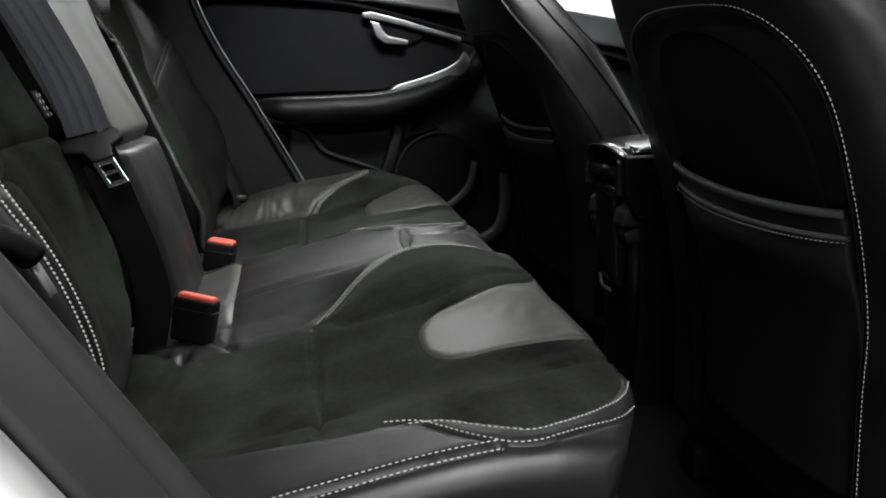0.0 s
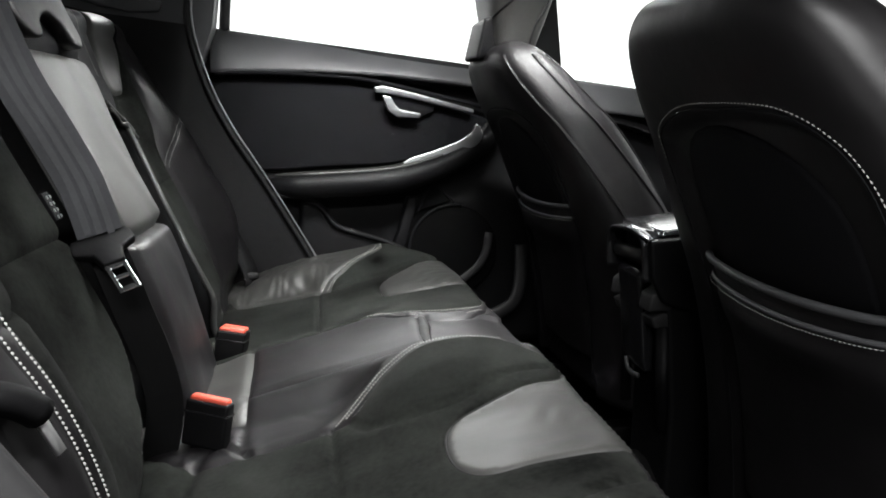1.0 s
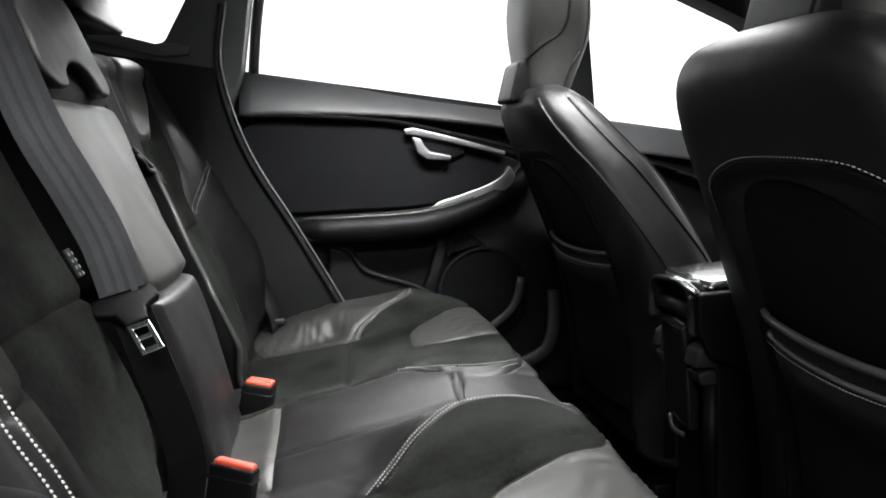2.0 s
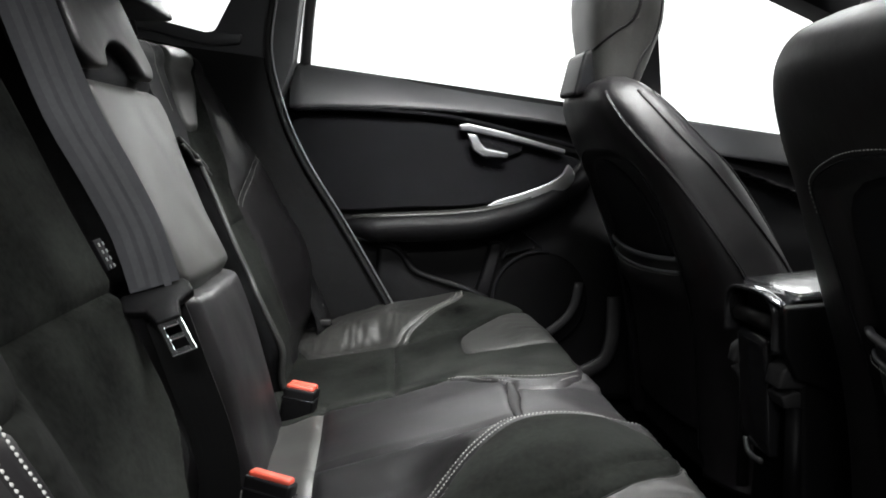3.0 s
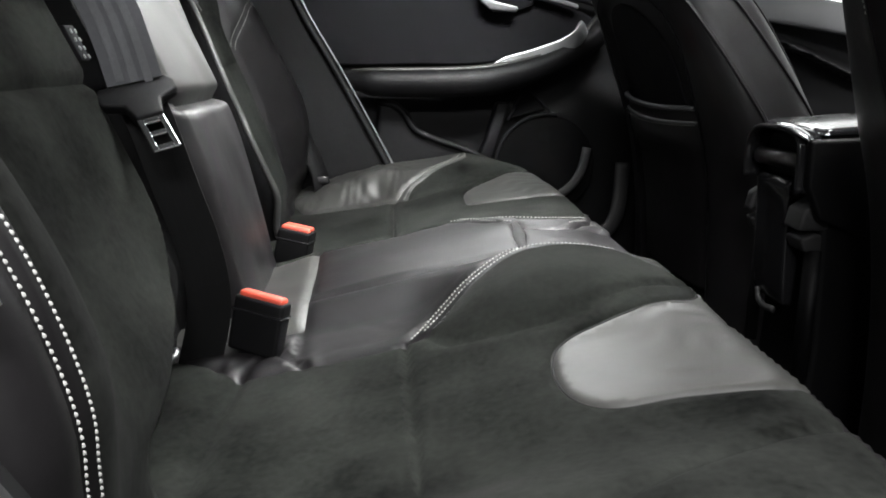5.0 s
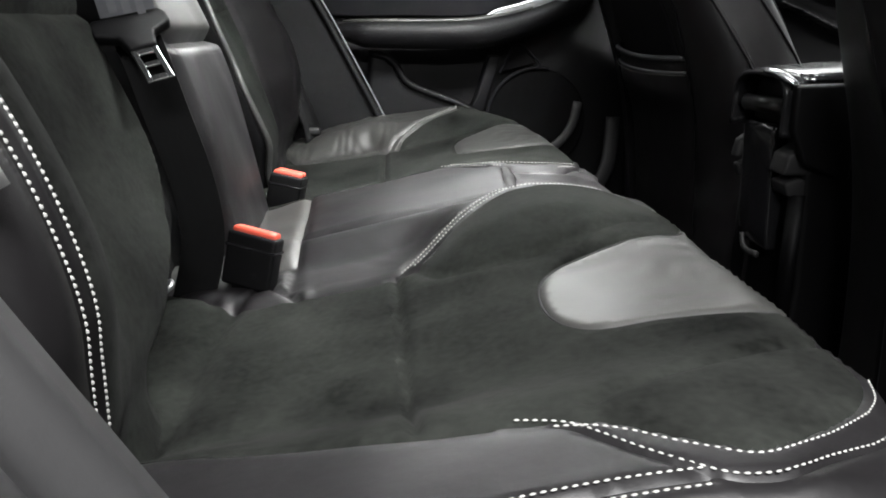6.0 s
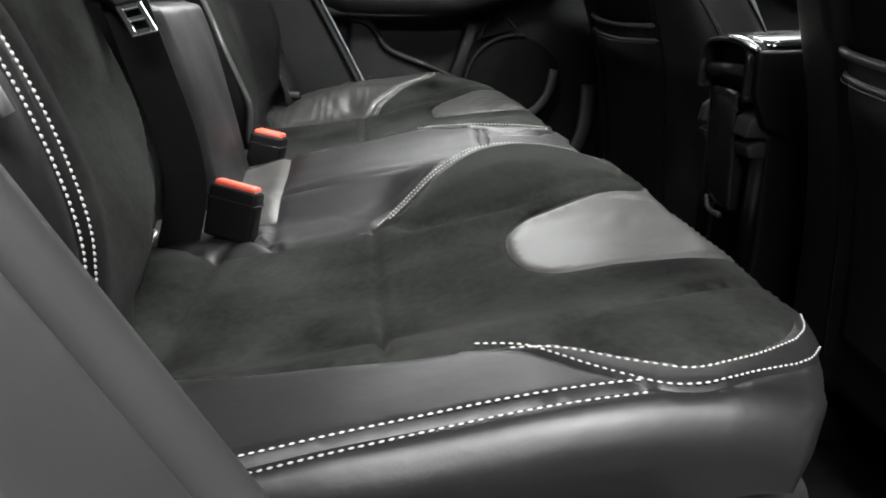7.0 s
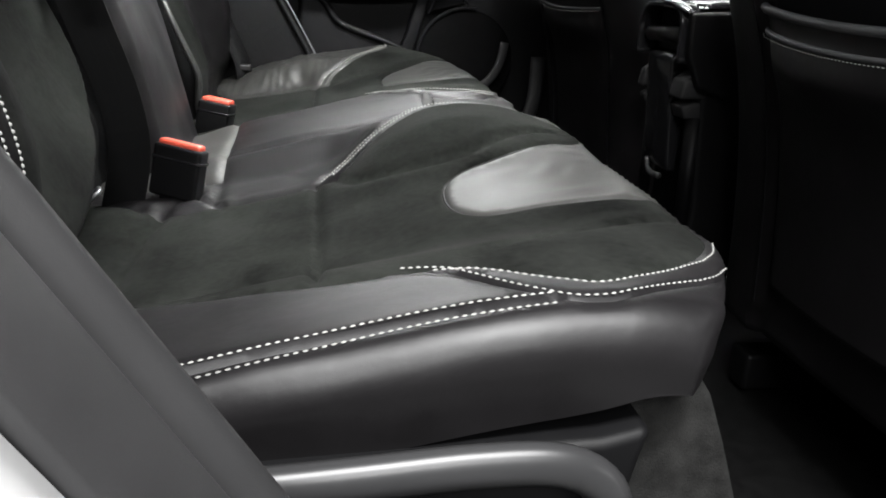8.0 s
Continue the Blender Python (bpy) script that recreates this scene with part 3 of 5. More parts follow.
outer_area = np.array([(-0.30, 0.72), (0.02, 0.72), (0.06, 0.64)] + list(ease(wave_top[7:9])) + list(ease(wave_low[2:6])) + list(ease(side_seam)[::-1]) + [(-0.30, 0.470)])
hem_area_far = np.concatenate([ease(hem_far), ease(hem_under)[::-1]])
band_area = np.concatenate([ease(inner_run), ease(band_in)[::-1]])
panels = [("leather_inset", LEATHER_GREY, "smooth grey leather inset", ease(inset)),
          ("suede_rear_panel", SUEDE, "black suede seat panel", [p for p in outline if p[0] <= 0.016]), ("suede_front_panel", SUEDE, "black suede seat panel", outline),
          ("hem_band", LEATHER, "leather hem band edged with stitching", hem_area), ("stitched_band", LEATHER, "", band_area), ("outer_bolster", LEATHER, "black leather bolster", outer_area),
          ("leather_inset_far", LEATHER_GREY, "smooth grey leather inset", ease(inset_far)),
          ("suede_rear_panel_far", SUEDE, "black suede seat panel", np.array([p for p in pf if p[0] < 0.016] + [tuple(p) for p in ease(cross_far)] + [tuple(p) for p in ease(edge_rear)[::-1] if p[0] < 0.026])),
          ("suede_front_panel_far", SUEDE, "black suede seat panel", outline_far),
          ("hem_band_far", LEATHER, "leather hem band edged with stitching", hem_area_far),
          # Far band and bolster: brightness of lit black leather put into a paler colour.
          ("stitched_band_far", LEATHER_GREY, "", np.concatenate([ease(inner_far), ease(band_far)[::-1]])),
          ("outer_bolster_far", LEATHER_GREY, "creased leather bolster, paler for the light on it", np.array([tuple(p) for p in ease(edge_rear[:-1])] + [tuple(p) for p in ease(band_far)] + [(0.17, 1.93), (-0.30, 1.93), (-0.30, 1.745)])),
          ("centre_pad", LEATHER, "black leather middle seat", np.array(pad_left + pad_left_far + [p for p in pf if p[0] > -0.085] + [tuple(p) for p in ease(hem_under)] + [(0.30, MID)] + [tuple(p) for p in ps[::-1]])),
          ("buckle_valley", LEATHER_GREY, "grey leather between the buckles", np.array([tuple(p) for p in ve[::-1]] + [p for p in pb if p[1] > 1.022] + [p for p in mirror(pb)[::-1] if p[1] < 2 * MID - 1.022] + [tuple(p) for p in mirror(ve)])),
          ("centre_side", LEATHER, "creased black leather", np.array([(-0.30, 0.90), (0.27, 0.95), (0.27, MID), (-0.30, MID)])), ("skirt", LEATHER, "plain black leather skirt", None)]


def cushion_relief(a, b):
    yy = np.where(b < MID, MID - b, MID - (b - ASIDE))
    near = b < MID
    valley = step_up(-0.02, -0.10, a) * step_up(0.96, 0.985, 1.93 - b) * step_up(0.90, 0.93, b)
    fold = 0.0016 * np.sin(a * 150 - b * 110 + 3.1 * np.sin(b * 61) + 2 * np.sin(a * 83)) * valley * near
    tuck = 0.0004 * np.sin(a * 140 + b * 40 + 4 * np.sin(b * 50 + a * 33)) * (0.5 + 0.5 * np.sin(a * 57 + 2)) * step_up(0.08, 0.03, a) * step_up(0.93, 0.95, b) * step_up(1.06, 1.00, b)
    tip = 0.0012 * step_up(0.292, 0.272, a) * np.sin((b - a * 0.5) * 170 + 2.8 * np.sin(a * 52 + b * 27)) * (0.6 + 0.4 * np.sin(b * 83 + a * 40)) * step_up(0.17, 0.26, a) * step_up(0.52, 0.46, yy) * step_up(0.24, 0.30, yy)
    soft = 0.0007 * np.sin(a * 41 + 3 * np.sin(b * 17)) * np.sin(b * 37 + 2)
    far = (0.0016 * np.sin(a * 110 + b * 30 + 3.6 * np.sin(b * 34 + a * 41)) * (0.6 + 0.4 * np.sin(a * 37 + 1)) + 0.0008 * np.sin(a * 230 - b * 90 + 4 * np.sin(a * 71 + b * 13))) * step_up(1.655, 1.69, b) * step_up(0.09, 0.03, a)
    hem = np.zeros(len(a))
    for line, area, rise in ((ease(wave_low), hem_area, 0.0012), (ease(hem_under), hem_area_far, 0.001)):
        k = np.flatnonzero(inside(area, a, b))
        gap = np.hypot(a[k, None] - np.array(line)[None, :, 0], b[k, None] - np.array(line)[None, :, 1]).min(1)
        hem[k] = rise * step_up(0.0, 0.003, gap)
    sunk = -0.003 * step_up(-0.105, -0.15, a) * step_up(0.23, 0.26, yy) * step_up(0.60, 0.56, yy) * near
    tongue = -0.005 * step_up(0.160, 0.170, a) * step_up(1.06, 1.08, b) * step_up(1.215, 1.19, b)
    swell = 0.004 * np.exp(-((b - 1.165) / 0.06) ** 2) * step_up(-0.09, -0.05, a) * step_up(0.17, 0.15, a)
    return fold + tuck + tip + soft + far + hem + sunk + tongue + swell


made = upholster(cushion, CUSHION, (-0.30, 0.38, 0.410, 2 * MID - 0.410), both, panels, [(0.410, 0.62, 0.0042), (0.62, 1.08, 0.0065), (1.08, 1.62, 0.0065), (1.62, 1.80, 0.005), (1.80, 2 * MID - 0.410, 0.009)], relief=cushion_relief)
for n, o in list(made.items()):
    if n.endswith("_far"):
        o.name = n[:-4]

groove = np.array([bow(a, CUSHION, b) for a, b in spline(inset, 0.004)])
part("inset_seam", sweep(groove - np.array([0, 0, 0.0026]), disc_profile(0.0011, 6)), RUBBER, cushion, "dark seam round the inset")
slot = np.array([bow(a, CUSHION, b) for a, b in spline(slit, 0.004)])
part("strap_slot", sweep(slot - np.array([0.001, 0, 0.0030]), [(a * 2.0, b * 0.8) for a, b in disc_profile(0.0026, 8)], scale=np.interp(np.linspace(0, 1, len(slot)), [0, 0.3, 0.6, 1], [0.6, 1.3, 2.0, 0.9])), RUBBER, cushion, "dark slot in the middle seat")


rows = [beside(wave_top[6:], -0.0065), beside(wave_low[:-3], 0.0034), beside(side_seam, 0.0055), beside(side_seam, -0.0055), beside(inner_run, -0.004), beside(band_in, 0.006)]
for k, l in enumerate(rows):
    rise, r = ((0.0016, 0.0008)[k], 0.00064) if k < 2 else (0.0003, 0.00064) if k < 4 else (0.0006, 0.0009)
    stitches(cushion, CUSHION, [l], lift=rise, r=r)
for l, rise in ((beside(hem_far[1:-1], -0.004), 0.0015), (beside(hem_under[:4], 0.004), 0.0015), (beside(hem_under[5:-1], 0.004), 0.0015), (beside(band_far, -0.006), 0.0012), (beside(inner_far, 0.004), 0.0012)):
    stitches(cushion, CUSHION, [l], lift=rise, r=0.0007)

# ---- rear seat backrest ----
WING = profile([0.48, 0.55, 0.60, 0.66, 0.69, 0.72, 0.755, 0.785, 0.815, 0.90, 1.0, 1.18], [0.0, 0.002, 0.016, 0.043, 0.057, 0.065, 0.070, 0.070, 0.066, 0.060, 0.045, 0.02])


PAD_NEAR = 1.066       # the middle pad's two edges; the far one leans outwards higher up


def pad_far_edge(z):
    return np.interp(z, [0.86, 0.99], [1.322, 1.372])


def back_front(z, y):
    yy = np.abs(y - MID)
    base = -0.265 - (z - 0.843) * 0.45
    right = pad_far_edge(z)
    half = (right - PAD_NEAR) / 2
    across = np.clip(np.abs(y - PAD_NEAR - half) / half, 0, 1)
    middle = -0.198 - (z - 0.77) * 0.44 - 0.050 * step_up(0.78, 0.46, z) + 0.0 - 0.014 * across ** 5
    wing_out = step_up(0.44, 0.60, yy) * WING(z)
    hollow = 0.006 * np.sin((yy - 0.14) / 0.4 * math.pi)
    corner = 0.950 - 0.075 * np.clip((0.735 - z) / 0.10, 0, 1.6) ** 2.2
    seat_edge = np.interp(z, [0.69, 0.73, 0.79, 0.87, 0.92, 0.95], [1.487, 1.505, 1.512, 1.545, 1.550, 1.49])
    trough = 0.060 * step_up(corner - 0.012, corner + 0.022, y) * (y < MID) + 0.055 * step_up(seat_edge, seat_edge - 0.02, y) * (y > MID)
    x = base + wing_out - hollow * (yy > 0.14) - trough - 0.03 * step_up(0.62, 0.54, z) * (yy > 0.1)
    return x + (middle - x) * step_up(PAD_NEAR - 0.010, PAD_NEAR + 0.012, y) * step_up(right + 0.008, right - 0.008, y)


backrest = thing("rear_bench_back", "black leather and suede rear seat back with stitched bolsters", "seat")
BACK = pillow((0.40, 1.085, 0.530, 2 * MID - 0.530), 0.045, back_front, lambda a, b, c: np.stack([c, b, a], 1))
edge_seam = [(0.50, 0.552), (0.60, 0.547), (0.70, 0.540), (0.80, 0.538), (0.92, 0.550), (1.02, 0.578), (1.11, 0.66)]
edge_far = [(0.50, 1.640), (0.693, 1.646), (0.764, 1.650), (0.833, 1.651), (0.872, 1.658), (0.923, 1.680), (1.006, 1.703), (1.07, 1.735), (1.17, 1.86)]
waist = [(0.818, 0.545), (0.816, 0.70), (0.813, 0.90), (0.812, 0.962)]
waist_far = [(0.808, 1.545), (0.808, 1.607), (0.815, 1.651)]
pipe = [(z, 0.966 - 0.075 * min(1.6, (0.735 - z) / 0.10) ** 2.2) for z in (0.50, 0.56, 0.60, 0.63, 0.66, 0.69, 0.72)] + [(0.735, 0.966), (0.90, 0.965), (1.10, 0.965), (1.21, 0.965)]
pipe_far = [(0.48, 1.49), (0.60, 1.492), (0.695, 1.500), (0.73, 1.515), (0.784, 1.524), (0.874, 1.556), (0.93, 1.562)]
strip = [(0.93, 1.562), (0.965, 1.60), (0.976, 1.618)]
pad_line = [(z, PAD_NEAR) for z in (0.49, 0.8, 1.0, 1.20)]
pad_line_far = [(z, float(pad_far_edge(z))) for z in (0.49, 0.80, 0.86, 0.92, 0.99, 1.20)]
mid_cut = [(0.787, PAD_NEAR), (0.781, 1.322)]
mid_top = [(1.022, PAD_NEAR), (1.022, 1.372)]
crown = [(1.17, 0.685), (1.08, 0.690), (1.00, 0.700), (0.970, 0.716), (0.960, 0.750), (0.968, 0.795), (1.00, 0.838), (1.08, 0.875), (1.17, 0.89)]
crown_far = [(1.19, 1.71), (1.10, 1.66), (1.05, 1.632), (1.00, 1.609), (0.976, 1.618), (0.974, 1.640), (0.982, 1.657), (1.028, 1.692), (1.09, 1.746), (1.154, 1.845), (1.19, 1.88)]
collar = [(0.835, 1.652), (0.846, 1.660), (0.870, 1.688), (0.895, 1.722), (0.910, 1.749), (0.920, 1.80), (0.930, 1.86)]
both = [(ease(l), d, w) for l, d, w in ((edge_seam, 0.006, 0.005), (edge_far, 0.004, 0.006), (waist, 0.006, 0.005), (waist_far, 0.005, 0.005), (pipe, 0.0, 0.004), (pipe_far, 0.0, 0.004), (strip, 0.003, 0.005),
                                        (pad_line, 0.0, 0.004), (pad_line_far, 0.0, 0.004), (mid_cut, 0.016, 0.007), (mid_top, 0.008, 0.006), (crown, 0.007, 0.004), (crown_far, 0.006, 0.004), (collar, 0.003, 0.004))]
suede_edge = [(a, b + 0.019) for a, b in edge_seam]
both.append((ease(suede_edge), 0.002, 0.004))
pts = lambda l, lo=0.0, hi=2.0: [tuple(p) for p in ease(l) if lo <= p[0] <= hi]
panels = [("leather_inset", LEATHER_GREY, "smooth grey leather inset", ease(crown)),
          ("suede_lower_panel", SUEDE, "black suede backrest panel", np.array([(0.40, 0.57)] + pts(suede_edge, 0, 0.818) + pts(waist, 0, 0.8178) + pts(pipe, 0, 0.812)[::-1] + [(0.40, 0.70)])),
          ("suede_upper_panel", SUEDE, "black suede backrest panel", np.array(pts(waist, 0, 0.8178)[::-1] + pts(suede_edge, 0.818, 2) + [(1.3, 0.67), (1.3, 0.965)] + pts(pipe, 0.812, 2)[::-1])),
          ("bolster", LEATHER, "black leather bolster", np.array([(0.40, 0.57)] + pts(suede_edge) + [(1.3, 0.67), (1.3, 0.30), (0.40, 0.30)])),
          ("armrest_pad", LEATHER_GREY, "grey leather back of the folded armrest", np.array([(0.787, PAD_NEAR), (1.022, PAD_NEAR)] + [(1.022, 1.372), (0.99, 1.372)] + pts(pad_line_far, 0.781, 0.99)[::-1])),
          ("middle_lower_pad", LEATHER, "black leather pad", np.array([(0.40, PAD_NEAR), (0.787, PAD_NEAR), (0.781, 1.322), (0.40, 1.322)])),
          # Cap coloured black to carry the shadow between headrest and armrest pad.
          ("middle_cap", CLOTH, "backrest cap behind the middle headrest, blackened for the gap's shadow", np.array([(1.022, PAD_NEAR), (1.3, PAD_NEAR), (1.3, 1.372), (1.022, 1.372)])),
          ("leather_inset_far", LEATHER_GREY, "smooth grey leather inset", ease(crown_far)),
          ("suede_lower_panel_far", SUEDE, "black suede backrest panel", np.array(pts(pipe_far, 0, 0.808) + pts(waist_far) + pts(edge_far, 0, 0.815)[::-1])),
          ("suede_upper_panel_far", SUEDE, "black suede backrest panel", np.array(pts(pipe_far, 0.808, 2) + pts(strip) + pts(crown_far, 0, 1.07)[3:] + pts(edge_far, 0.815, 1.07)[::-1] + pts(waist_far)[::-1])),
          ("bolster_far", LEATHER, "black leather bolster", np.array([(0.40, 1.64)] + pts(edge_far) + [(1.3, 1.86), (1.3, 2.0), (0.40, 2.0)])),
          ("shoulder_strip", CLOTH, "narrow black cloth strip beside the armrest", np.array([(0.93, 1.375), (1.3, 1.375), (1.3, 1.70)] + pts(crown_far, 0, 1.19)[:40] + pts(strip)[::-1])),
          # The gap's shade is put into this sheet's colour.
          ("belt_gap", NET_AND_SHADE, "near-black sheet standing in for the shaded gap beside the middle pad", None)]
made = upholster(backrest, BACK, (0.48, 1.21, 0.40, 2 * MID - 0.40), both, panels, [(0.40, 0.84, 0.008), (0.84, 0.98, 0.0045), (0.98, 1.72, 0.0058), (1.72, 1.93, 0.009)], flip=-1.0,
                 relief=lambda a, b: 0.0014 * np.sin(a * 37 + 3 * np.sin(b * 15)) * np.sin(b * 33 + 1))
for n, o in list(made.items()):
    if n.endswith("_far"):
        o.name = n[:-4]
for l in (beside(edge_seam, 0.0085), beside(edge_seam, -0.0085)):
    stitches(backrest, BACK, [l], flip=-1.0, lift=0.001, pitch=0.0036, length=0.0029, r=0.0009)
for l in (pts(pipe_far, 0.60, 0.79), [(a, b - 0.055) for a, b in pts(crown_far, 0.985, 1.19)[:60]]):
    stitches(backrest, BACK, [l], flip=-1.0, lift=0.003, r=0.0005)
for o in (0.004, -0.004):
    stitches(backrest, BACK, [beside(collar, o)], flip=-1.0, lift=0.0006, r=0.0006)
piping = np.array([bow(a, BACK, b) for a, b in spline(pipe_far, 0.006)])
part("piping", sweep(piping + np.array([0.002, -0.004, 0.0]), disc_profile(0.0060, 8), up=(1, 0, 0.4)), LEATHER_GREY, backrest, "rolled leather edge piping")
for k in (0.0, 0.012):
    twist = np.array([bow(a, BACK, b) for a, b in spline([(0.958 - k, 1.500), (0.938 - k, 1.535), (0.918 - k, 1.572), (0.906 - k, 1.585)], 0.005)])
    part("edge_seam", sweep(twist + np.array([0.004, -0.002, 0.0]), disc_profile(0.0045, 8), up=(1, 0, 0.4)), LEATHER_GREY, backrest, "twisted leather seam")
part("label_loop", prism([(0.946, 0.828), (0.968, 0.828), (0.968, 0.860), (0.946, 0.860)], "x", -0.004, 0.0, 0.001), CLOTH, backrest, "black woven tag").matrix_world = pose(-0.268, 0, 0.843, 0, -24, 0) @ pose(0.001, 0, -0.843)
for y, z in [(y, z) for y in (0.9515, 0.9625) for z in (0.854, 0.847, 0.840, 0.833)]:
    part("label_mark", box((-0.268 - (z - 0.843) * 0.45 + 0.003, y, z), (0.0012, 0.0016, 0.0036), 0.0005, (0, -24, 0)), THREAD, backrest, "small pale woven mark")
part("release_knob", sweep([(-0.205, 1.700, 0.636), (-0.172, 1.690, 0.636)], disc_profile(0.008, 10), up=(0, 0, 1)), TRIM_GREY, backrest, "small grey round knob")


# ---- rear headrests ----
def headrest(name, y, width, z0, z1, x, label, notch):
    ob = thing(name, label, "headrest", "rear headrests")
    w = width / 2
    top = [(w, z0 + 0.016), (w * 0.97, z0 + 0.05), (w * 0.84, z1 - 0.012), (0, z1), (-w * 0.84, z1 - 0.012), (-w * 0.97, z0 + 0.05), (-w, z0 + 0.016)]
    under = [(-w * 0.8, z0), (-0.075, z0 + 0.001), (-0.066, z0 + 0.010), (-0.056, z0 + 0.020), (-0.024, z0 + 0.032), (0.012, z0 + 0.035), (0.042, z0 + 0.026), (0.057, z0 + 0.012), (0.064, z0 + 0.002), (w * 0.8, z0)]
    pts = spline(top + (under if notch else [(-w * 0.85, z0), (0, z0 - 0.004), (w * 0.85, z0)]), 0.008, closed=True)
    bm = prism([tuple(q) for q in pts], "x", -0.075, 0.0, 0.011, 4)
    for v in bm.verts:
        v.co.x += x - 0.40 * (v.co.z - z0) - 0.004 * (v.co.y / w) ** 2 * (1 if v.co.x > -0.034 else 0)
        v.co.y += y
    crease(part("cushion", bm, LEATHER, ob), 50)
    if notch:
        # Added black block, fills the hollow with the shade seen under the arch.
        part("notch_shade", box((x - 0.062, y + 0.004, z0 + 0.020), (0.05, 0.150, 0.050), 0.008), RUBBER, ob, "black block standing in for the shade inside the cut-out")
        rim = [(x - 0.030 - 0.4 * (b - z0), y + a * 0.80, b - 0.008) for a, b in spline(under[2:8], 0.004)]
        part("notch_rim", sweep(rim, disc_profile(0.004, 8), up=(1, 0, 0)), GLOSS, ob, "glossy black rim inside the cut-out")
    for side in (-1, 1):
        part("post", sweep([(x - 0.06, y + side * width * 0.28, z0 - 0.03), (x - 0.07, y + side * width * 0.28, z0 + 0.04)], disc_profile(0.006, 8), up=(1, 0, 0)), RUBBER, ob)
    return ob


headrest("headrest", 1.162, 0.268, 1.029, 1.170, -0.290, "low black leather middle headrest with an arched cut-out", True)
headrest("headrest", 1.535, 0.27, 1.162, 1.33, -0.35, "rounded black leather rear headrest", False)
headrest("headrest", 0.795, 0.27, 1.162, 1.33, -0.35, "rounded black leather rear headrest", False)


# ---- belts and buckles ----
def ribbon(path, width, across, thick=0.0014):
    path = np.array(path, float)
    n = len(path)
    prof = [(-width / 2, -thick), (0, -thick), (width / 2, -thick), (width / 2, thick), (0, thick), (-width / 2, thick)]
    rings = []
    for i, p in enumerate(path):
        d = path[min(i + 1, n - 1)] - path[max(i - 1, 0)]
        d /= np.linalg.norm(d)
        s = np.array(across, float) - d * np.dot(across, d)
        s /= np.linalg.norm(s)
        u = np.cross(s, d)
        rings.append([p + s * a + u * b for a, b in prof])
    return loft(rings)


def strap(name, path, width, across, mat, parent, label="", thick=0.0014):
    return part(name, ribbon(path, width, across, thick), mat, parent, label, smooth=False)


belt = thing("seat_belt", "grey webbing seat belt hanging over the rear backrest with its tongue", "seat belt", "seat belts")
upper = spline([(-0.345, 0.925, 1.22), (-0.328, 0.935, 1.12), (-0.314, 0.940, 1.067), (-0.287, 0.945, 0.982), (-0.259, 0.950, 0.922), (-0.235, 0.955, 0.865), (-0.222, 0.958, 0.812)], 0.02)
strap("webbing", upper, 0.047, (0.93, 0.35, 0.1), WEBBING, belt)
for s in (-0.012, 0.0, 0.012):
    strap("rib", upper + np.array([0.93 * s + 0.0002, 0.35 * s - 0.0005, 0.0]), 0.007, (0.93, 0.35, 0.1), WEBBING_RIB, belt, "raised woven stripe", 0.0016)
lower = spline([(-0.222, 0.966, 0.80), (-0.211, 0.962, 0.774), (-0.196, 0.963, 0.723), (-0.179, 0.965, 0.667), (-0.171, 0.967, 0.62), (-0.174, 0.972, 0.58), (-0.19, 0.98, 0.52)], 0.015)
# The belt's lower run takes the darkened copy, as if in shade.
strap("lap_webbing", lower, 0.041, (1, 0.15, 0.30), WEBBING_SHADED, belt, "webbing folded back below the tongue, darkened for shade")
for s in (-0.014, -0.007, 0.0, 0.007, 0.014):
    strap("rib", lower + np.array([s, 0.15 * s - 0.0004, 0.30 * s]), 0.0040, (1, 0.15, 0.30), WEBBING_SHADED, belt, "", 0.0012)
_w, _d = Vector((0.99, 0.14, 0.0)).normalized(), -Vector((0.48, -0.67, -0.57)).normalized()
_n = _w.cross(_d).normalized()
_w = _d.cross(_n)
TONGUE = Matrix.Translation((-0.217, 0.950, 0.797)) @ Matrix((_n, _w, _d)).transposed().to_4x4()


def placed(bm, m):
    bm.transform(m)
    return bm


grip = prism([(-0.034, 0.010), (-0.030, 0.018), (0.030, 0.018), (0.034, 0.010), (0.034, -0.002), (0.016, -0.010), (0.012, -0.028), (-0.012, -0.028), (-0.016, -0.010), (-0.034, -0.002)], "x", -0.005, 0.006, 0.003)
part("tongue_grip", placed(grip, TONGUE), PLASTIC, belt, "black plastic tongue grip")
bm = bmesh.new()
for lo, hi, za, zb in ((-0.0115, -0.0065, -0.060, -0.024), (0.0065, 0.0115, -0.060, -0.024), (-0.0065, 0.0065, -0.060, -0.054), (-0.0065, 0.0065, -0.044, -0.039), (-0.0065, 0.0065, -0.030, -0.024)):
    bmesh.ops.create_cube(bm, size=1.0, matrix=pose(0.002, (lo + hi) / 2, (za + zb) / 2) @ Matrix.Diagonal((0.0025, hi - lo, zb - za, 1)))
bmesh.ops.bevel(bm, geom=bm.edges[:], offset=0.0007, segments=1, affect="EDGES")
part("tongue_blade", placed(bm, TONGUE @ Matrix.Diagonal((1, 1.0, 1.14, 1))), CHROME, belt, "bright steel blade with two slots", smooth=False)

belt2 = thing("seat_belt", "dark seat belt with its tongue hanging beside the near bolster", "seat belt", "seat belts")
part("webbing", ribbon(spline([(-0.35, 0.44, 1.15), (-0.27, 0.445, 0.95), (-0.20, 0.455, 0.82), (-0.175, 0.462, 0.76), (-0.19, 0.47, 0.66), (-0.20, 0.47, 0.55)], 0.02), 0.046, (0.4, 0.9, 0)), WEBBING_SHADED, belt2)
